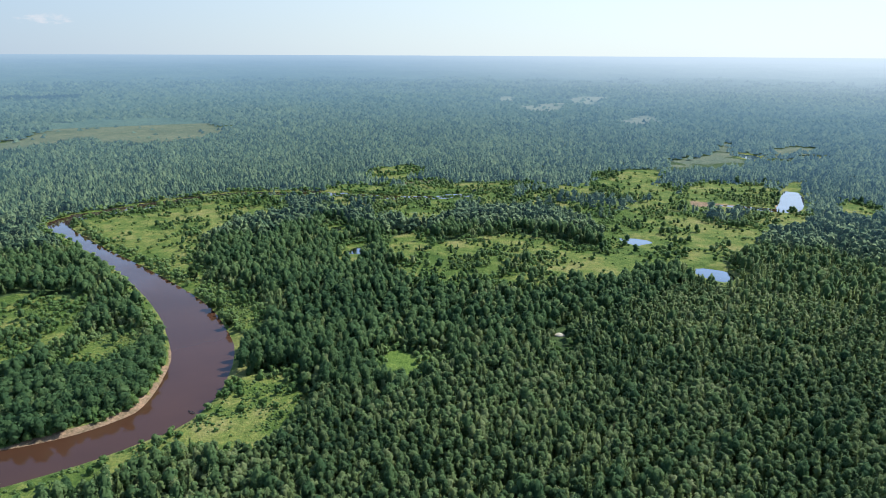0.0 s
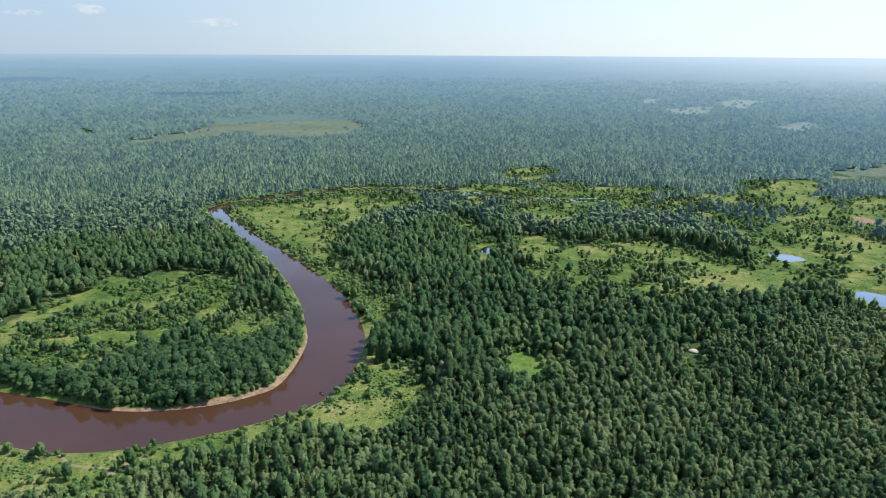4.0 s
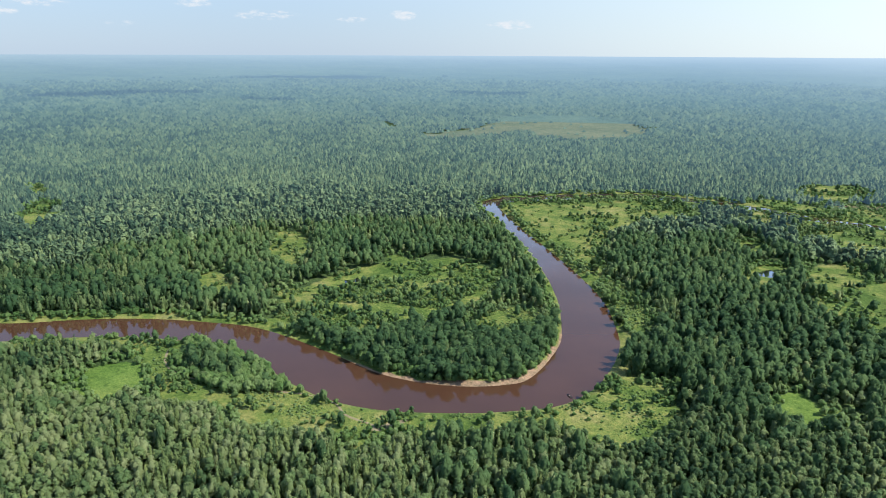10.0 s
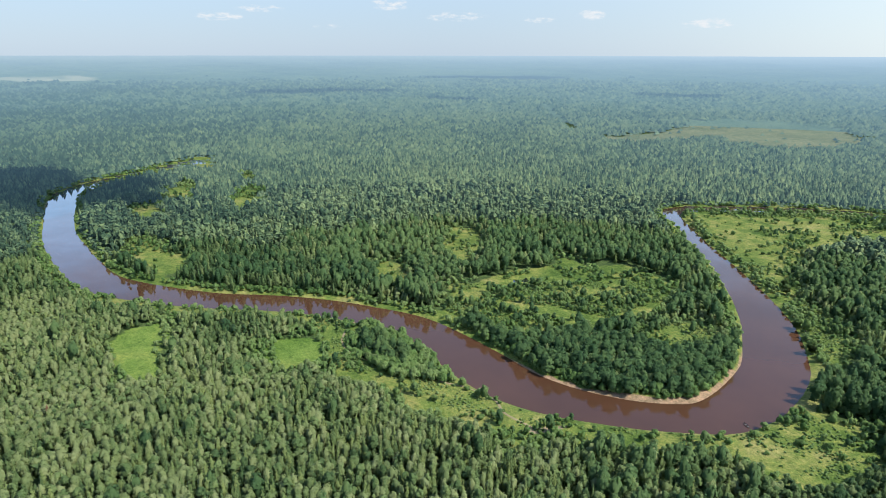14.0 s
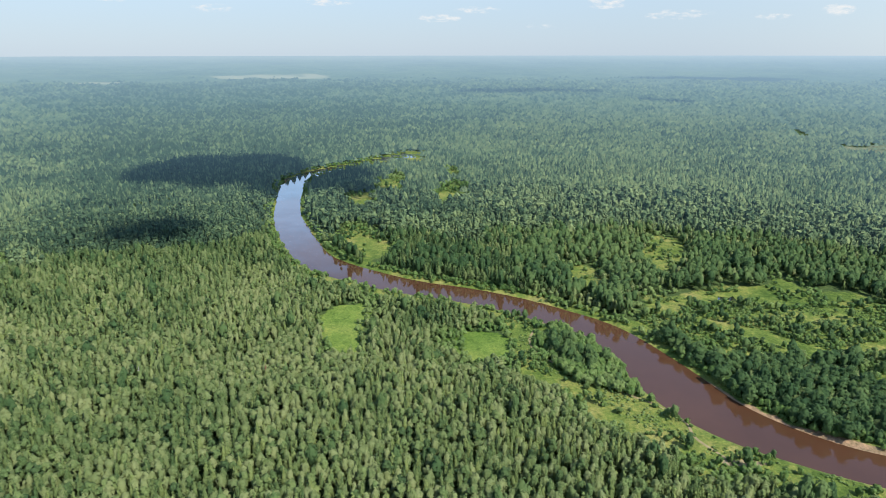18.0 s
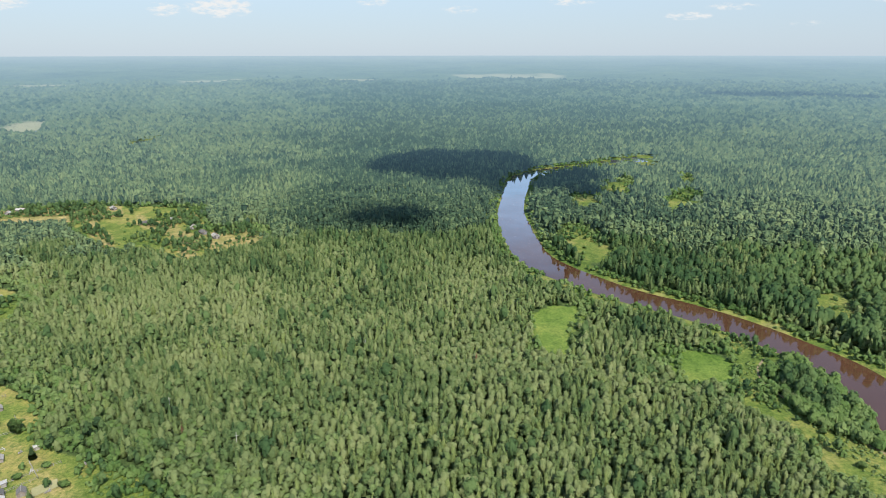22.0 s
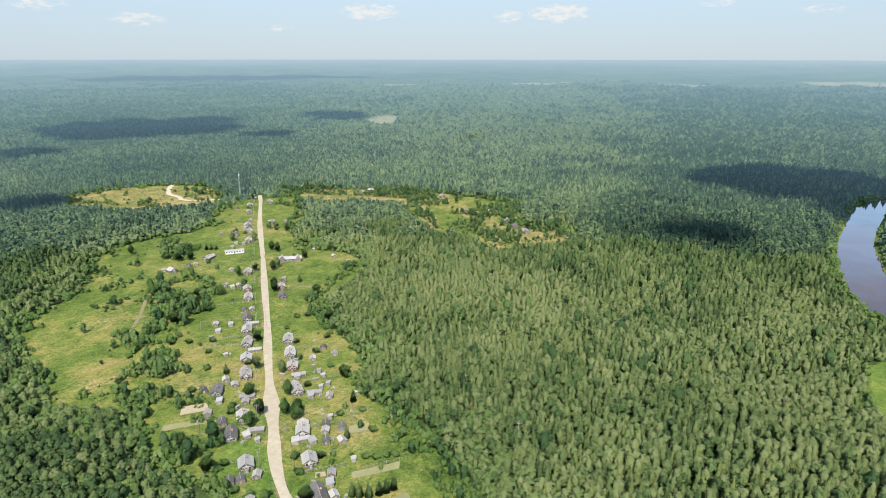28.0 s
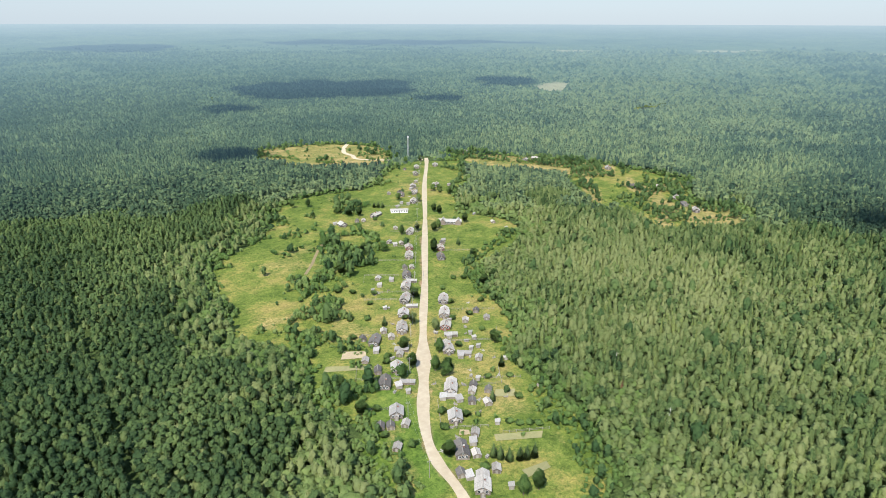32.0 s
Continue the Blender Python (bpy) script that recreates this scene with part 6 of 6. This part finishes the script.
settle(CLUTTER, [(-230.7, -200.5, 0), (-196.6, -197.6, 0), (-236.9, -240.0, 1), (-248.0, -259.3, 3), (-217.3, -151.3, 3), (-221.1, -133.0, 2), (-204.4, -138.2, 2), (-319.7, -318.0, 3), (-295.8, -276.5, 3),
                 (-266.0, -276.3, 3), (-269.5, -270.3, 0), (-244.7, -259.1, 2), (-342.3, -379.0, 3), (-346.4, -357.0, 2), (-231.5, -171.0, 3), (-212.0, -163.5, 3), (-200.5, -158.5, 2), (-186.0, -151.0, 2)], 90)
settle(CLUTTER, [(-181.0, -186.5, 3), (-187.5, -186.0, 2), (-176.0, -176.0, 1), (-192.5, -168.0, 2), (-168.5, -135.5, 2), (-164.5, -131.0, 4), (-158.0, -134.0, 3), (-172.0, -141.5, 2), (-208.0, -207.5, 3),
                 (-224.0, -224.5, 2), (-255.0, -258.0, 4), (-285.0, -275.0, 2), (-330.0, -312.0, 3), (-424.0, -399.0, 3), (-443.0, -412.0, 2), (-157.0, -113.5, 3), (-147.0, -106.0, 2), (-166.0, -119.5, 1)], 90)
STORE = shed(1.9, 6.4, 1.25, 1.6, M_LOG, M_ROOFWHITE, "long low store with a pale board roof beside a house", True)
settle([STORE], [(-233.8, -193.0, 0), (-222.5, -175.3, 0), (-185.0, -177.0, 0), (-205.5, -200.2, 0), (-188.1, -156.0, 0), (-273.5, -257.0, 0), (-246.5, -231.5, 0)], 6, turn=ROAD_TURN + 88)

# ---- trees of the village, one by one ----


def solo_tree(name, label, category, h, r, material, seed, leaves, conic=False, bushy=False):
    """A tree with a tapered trunk, a few limbs and a ragged crown of leaf clumps."""
    g = random.Random(seed)
    root = tagged(new(name), label, category, "trees among the houses")
    bm = rod((0, 0, -0.3), (g.uniform(-0.2, 0.2), 0.1, h * (0.3 if bushy else 0.75)), 0.05 * h / 3 if bushy else 0.022 * h, 6)
    for v in bm.verts:
        if v.co.z > 1:
            v.co.x *= 0.5
            v.co.y *= 0.5
    part("trunk", bm, M_BARK, root)
    for i in range(4):
        a, z = g.uniform(0, 6.28), h * g.uniform(0.25, 0.55)
        part("limb", rod((0, 0, z), (math.cos(a) * r * 0.6, math.sin(a) * r * 0.6, z + h * 0.16), 0.006 * h, 4), M_BARK, root)
    v, f, o, d = tree_form("spruce" if conic else "willow" if bushy else "broad", g, leaves, 0.13, 2, 6)
    me = raw_mesh("crown", v * np.array([r, r, h]), f, material)
    outward(me, o)
    spread(me, "tint", g.uniform(0.3, 0.75) + d)
    c = new("crown", me)
    c.parent = root
    return root


TREES = [solo_tree("broadleaf_tree", "round dark green garden tree standing in grass", "tree", 7.5, 3.1, M_GARDEN, 1, 460),
         solo_tree("broadleaf_tree", "tall leafy green tree beside a village house", "tree", 8.5, 2.7, M_GARDEN, 2, 460),
         solo_tree("birch_tree", "light green birch with a loose crown", "tree", 8.0, 2.3, M_BIRCH, 3, 380),
         solo_tree("spruce_tree", "dark green young spruce with a pointed top", "tree", 6.5, 2.0, M_SPRUCE, 4, 120, True),
         solo_tree("bush", "low rounded green bush in rough grass", "bush", 2.8, 2.0, M_WILLOW, 5, 300, False, True),
         solo_tree("bush", "dark green leafy garden bush", "bush", 3.4, 2.2, M_GARDEN, 6, 300, False, True)]
settle(TREES, [(-201.2, -168.6, 0), (-157.1, -130.2, 0), (-206.8, -133.7, 5), (-197.8, -140.7, 3), (-211.8, -153.5, 4), (-219.1, -146.9, 4), (-177.4, -150.7, 5), (-169.4, -142.9, 5), (-161.3, -171.9, 5),
               (-150.9, -156.8, 4), (-153.5, -144.7, 5), (-160.1, -116.0, 5), (-182.0, -142.0, 5), (-162.4, -194.4, 1), (-155.3, -174.4, 0), (-168.2, -115.3, 3), (-169.4, -112.2, 3), (-172.2, -109.7, 3)], 180)
settle(TREES, [(-174.4, -108.1, 3), (-177.2, -106.6, 3), (-157.5, -98.1, 1), (-163.3, -95.9, 1), (-167.5, -117.9, 3), (-189.2, -126.0, 4), (-190.8, -122.3, 4), (-193.7, -119.6, 4), (-195.5, -116.5, 4),
               (-232.8, -202.4, 2), (-216.0, -185.3, 1), (-207.1, -200.2, 0), (-196.7, -184.9, 1), (-230.2, -215.9, 2), (-256.0, -238.3, 0), (-201.5, -175.2, 1), (-204.9, -171.2, 0), (-238.0, -270.2, 5)], 180)
settle(TREES, [(-233.2, -278.0, 5), (-245.0, -259.8, 5), (-219.9, -226.2, 3), (-212.2, -244.2, 3), (-219.0, -238.1, 5), (-198.8, -227.2, 5), (-294.4, -241.7, 5), (-299.1, -221.6, 0), (-278.3, -208.0, 5),
               (-310.5, -222.8, 0), (-242.7, -172.5, 0), (-249.1, -185.1, 4), (-259.8, -201.7, 5), (-227.3, -182.7, 5), (-224.5, -155.2, 3), (-195.8, -200.0, 5), (-277.2, -235.6, 4), (-333.3, -255.4, 0)], 180)
settle(TREES, [(-234.0, -251.6, 4), (-254.2, -298.5, 0), (-203.1, -251.2, 5), (-401.1, -350.1, 1), (-399.2, -342.6, 1), (-359.6, -313.8, 1), (-403.6, -318.6, 3), (-356.1, -417.5, 1), (-346.8, -394.1, 0),
               (-352.3, -387.7, 1), (-366.2, -431.9, 0), (-343.6, -442.3, 1), (-332.8, -449.7, 1), (-378.0, -397.1, 3), (-380.3, -394.5, 3), (-382.6, -391.8, 3), (-352.2, -369.3, 5), (-408.9, -398.6, 0)], 180)
settle(TREES, [(-522.0, -539.1, 3), (-542.1, -544.0, 1), (-544.8, -531.3, 1), (-533.6, -507.5, 0), (-548.7, -499.0, 1), (-454.8, -398.1, 0), (-458.7, -393.7, 0), (-455.3, -379.4, 1), (-459.6, -374.3, 1),
               (-419.2, -305.1, 1), (-348.3, -281.3, 3), (-338.0, -327.0, 1), (-351.3, -323.4, 2), (-283.7, -349.4, 1), (-280.5, -326.0, 0), (-323.5, -282.4, 1), (-292.2, -318.9, 0), (-303.1, -309.5, 0)], 180)


settle(TREES, [(-283, 600, 4), (-217, 658, 1), (-264, 626, 5), (-283, 515, 4), (-251, 496, 4), (-186, 422, 0), (-150, 371, 1), (-223, 677, 1), (-286, 609, 5), (-266, 634, 4), (-241, 497, 4), (-191, 430, 1),
               (-156, 373, 0), (-135, 345, 1), (-90, 262, 4), (-98, 255, 5), (-238, 158, 4), (-215, 160, 5), (-190, 166, 4), (-600, -225, 0), (-585, -240, 1), (-560, -190, 1), (-620, -330, 0), (-640, -360, 1)], 180)
settle(TREES, [(-187, -182, 0), (-192, -197, 4), (-367, -316, 1), (-393, -311, 1), (-330, -288, 1), (-417, -382, 1), (-431, -405, 5), (-455, -390, 5), (-455, -371, 0), (-302, -234, 5), (-299, -237, 5), (-279, -188, 5), (-272, -188, 4), (-283, -184, 0), (-250, -205, 4), (-265, -219, 5), (-233, -224, 4)], 180)

# ---- dead trees that stand out of the woods ----


def snag(h, seed):
    g = random.Random(seed)
    root = tagged(new("dead_tree"), "bare grey-white dead trunk rising among green crowns", "dead tree", "dead trees in the forest")
    bm = bmesh.new()
    rod((0, 0, -0.3), (0.1, 0.05, h * 0.55), 0.16, 6, bm)
    rod((0.1, 0.05, h * 0.55), (0.3, 0.1, h), 0.09, 5, bm)
    part("trunk", bm, M_SNAG, root)
    for i in range(6):
        a, z = g.uniform(0, 6.28), h * g.uniform(0.45, 0.92)
        part("limb", rod((0.12, 0.06, z), (0.12 + math.cos(a) * 1.1, 0.06 + math.sin(a) * 1.1, z + 0.5), 0.045, 4), M_SNAG, root)
    return root


M_SNAG = bark("bleached_dead_wood", (0.34, 0.31, 0.27), (0.60, 0.57, 0.52))
BROWN = solo_tree("dead_pine", "rust-brown dying pine among green conifers", "tree", 7.6, 1.5, M_DEADPINE, 12, 160, True)
settle([snag(10.4, 1), snag(9.6, 2), BROWN], [(-313, -36, 1), (-226, -77, 0), (-255, -114, 1),
                                              (-90, -220, 2), (-91, -314, 2), (-237, -102, 2), (-226, -71, 2), (-258, -50, 2), (-180, -40, 2), (-300, 20, 2), (60, 240, 2), (120, 280, 2)], 180)

# ---- sand heap in the pine wood ----
hv, hf = lump(random.Random(5), 12, 5, 0.16)
hv = hv * np.array([3.0, 2.3, 1.1])
tagged(new("sand_heap", raw_mesh("sand_heap", hv + np.array([51.0, 342.0, z_at(51, 342) + 0.1]), hf, M_ROAD)), "small pale heap of bare sand in a forest gap", "sand heap")


# ---- fences round the gardens ----


def fence(a, b, label):
    root = tagged(new("garden_fence"), label, "fence", "garden fences")
    a, b = Vector((*a, 0)), Vector((*b, 0))
    n = max(2, int((b - a).length / 2.6))
    root.matrix_basis = pose(a.x, a.y, z_at(a.x, a.y))
    d = (b - a) / n
    for i in range(n + 1):
        p = d * i
        part("post", block(p.x - 0.06, p.x + 0.06, p.y - 0.06, p.y + 0.06, -0.5, 1.25), M_WOOD, root)
    for z in (0.45, 1.0):
        part("rail", rod((0, 0, z), (d.x * n, d.y * n, z), 0.05), M_WOOD, root)


for a, b in [((-171, -142), (-182, -131)), ((-196, -160), (-212, -146)), ((-167, -167), (-158, -176)), ((-186, -182), (-172, -196)), ((-228, -190), (-246, -172)), ((-257, -215), (-274, -196)),
             ((-248, -245), (-236, -258)), ((-276, -270), (-262, -286)), ((-300, -285), (-286, -300)), ((-330, -280), (-346, -264)), ((-352, -322), (-338, -338)), ((-183, -158), (-170, -145)),
             ((-236, -206), (-222, -193)), ((-262, -246), (-246, -262)), ((-215, -212), (-204, -226)), ((-205, -160), (-222, -143)), ((-290, -262), (-276, -249)), ((-320, -305), (-305, -322)),
             ((-400, -378), (-385, -394)), ((-182, -124), (-196, -112)), ((-246, -172), (-256, -181)), ((-212, -146), (-222, -155)), ((-172, -196), (-180, -204)), ((-262, -286), (-254, -278))]:
    fence(a, b, "grey weathered post-and-rail garden fence")

# ---- boat at the bank ----
boat = tagged(new("rowing_boat"), "small dark wooden rowing boat moored at the bank", "boat")
bm = bmesh.new()
rows = []
for i in range(9):
    s = i / 8
    wd = 0.62 * math.sin(math.pi * min(1, 0.12 + s * 0.88)) ** 0.7 if i < 8 else 0.05
    y = -2.0 + 4.0 * s
    rows.append([bm.verts.new(p) for p in ((-wd, y, 0.42 + 0.2 * s * s), (-wd * 0.7, y, 0.0), (wd * 0.7, y, 0.0), (wd, y, 0.42 + 0.2 * s * s))])
for a, b in zip(rows[:-1], rows[1:]):
    for i in range(3):
        bm.faces.new((a[i], a[i + 1], b[i + 1], b[i]))
bm.faces.new(rows[0])
part("hull", bm, M_ROOFDARK, boat)
for y in (-1.0, 0.4):
    part("thwart", block(-0.55, 0.55, y - 0.12, y + 0.12, 0.30, 0.34), M_WOOD, boat)
boat.matrix_basis = pose(-119.5, 253.5, -1.3, 0, 0, 60)
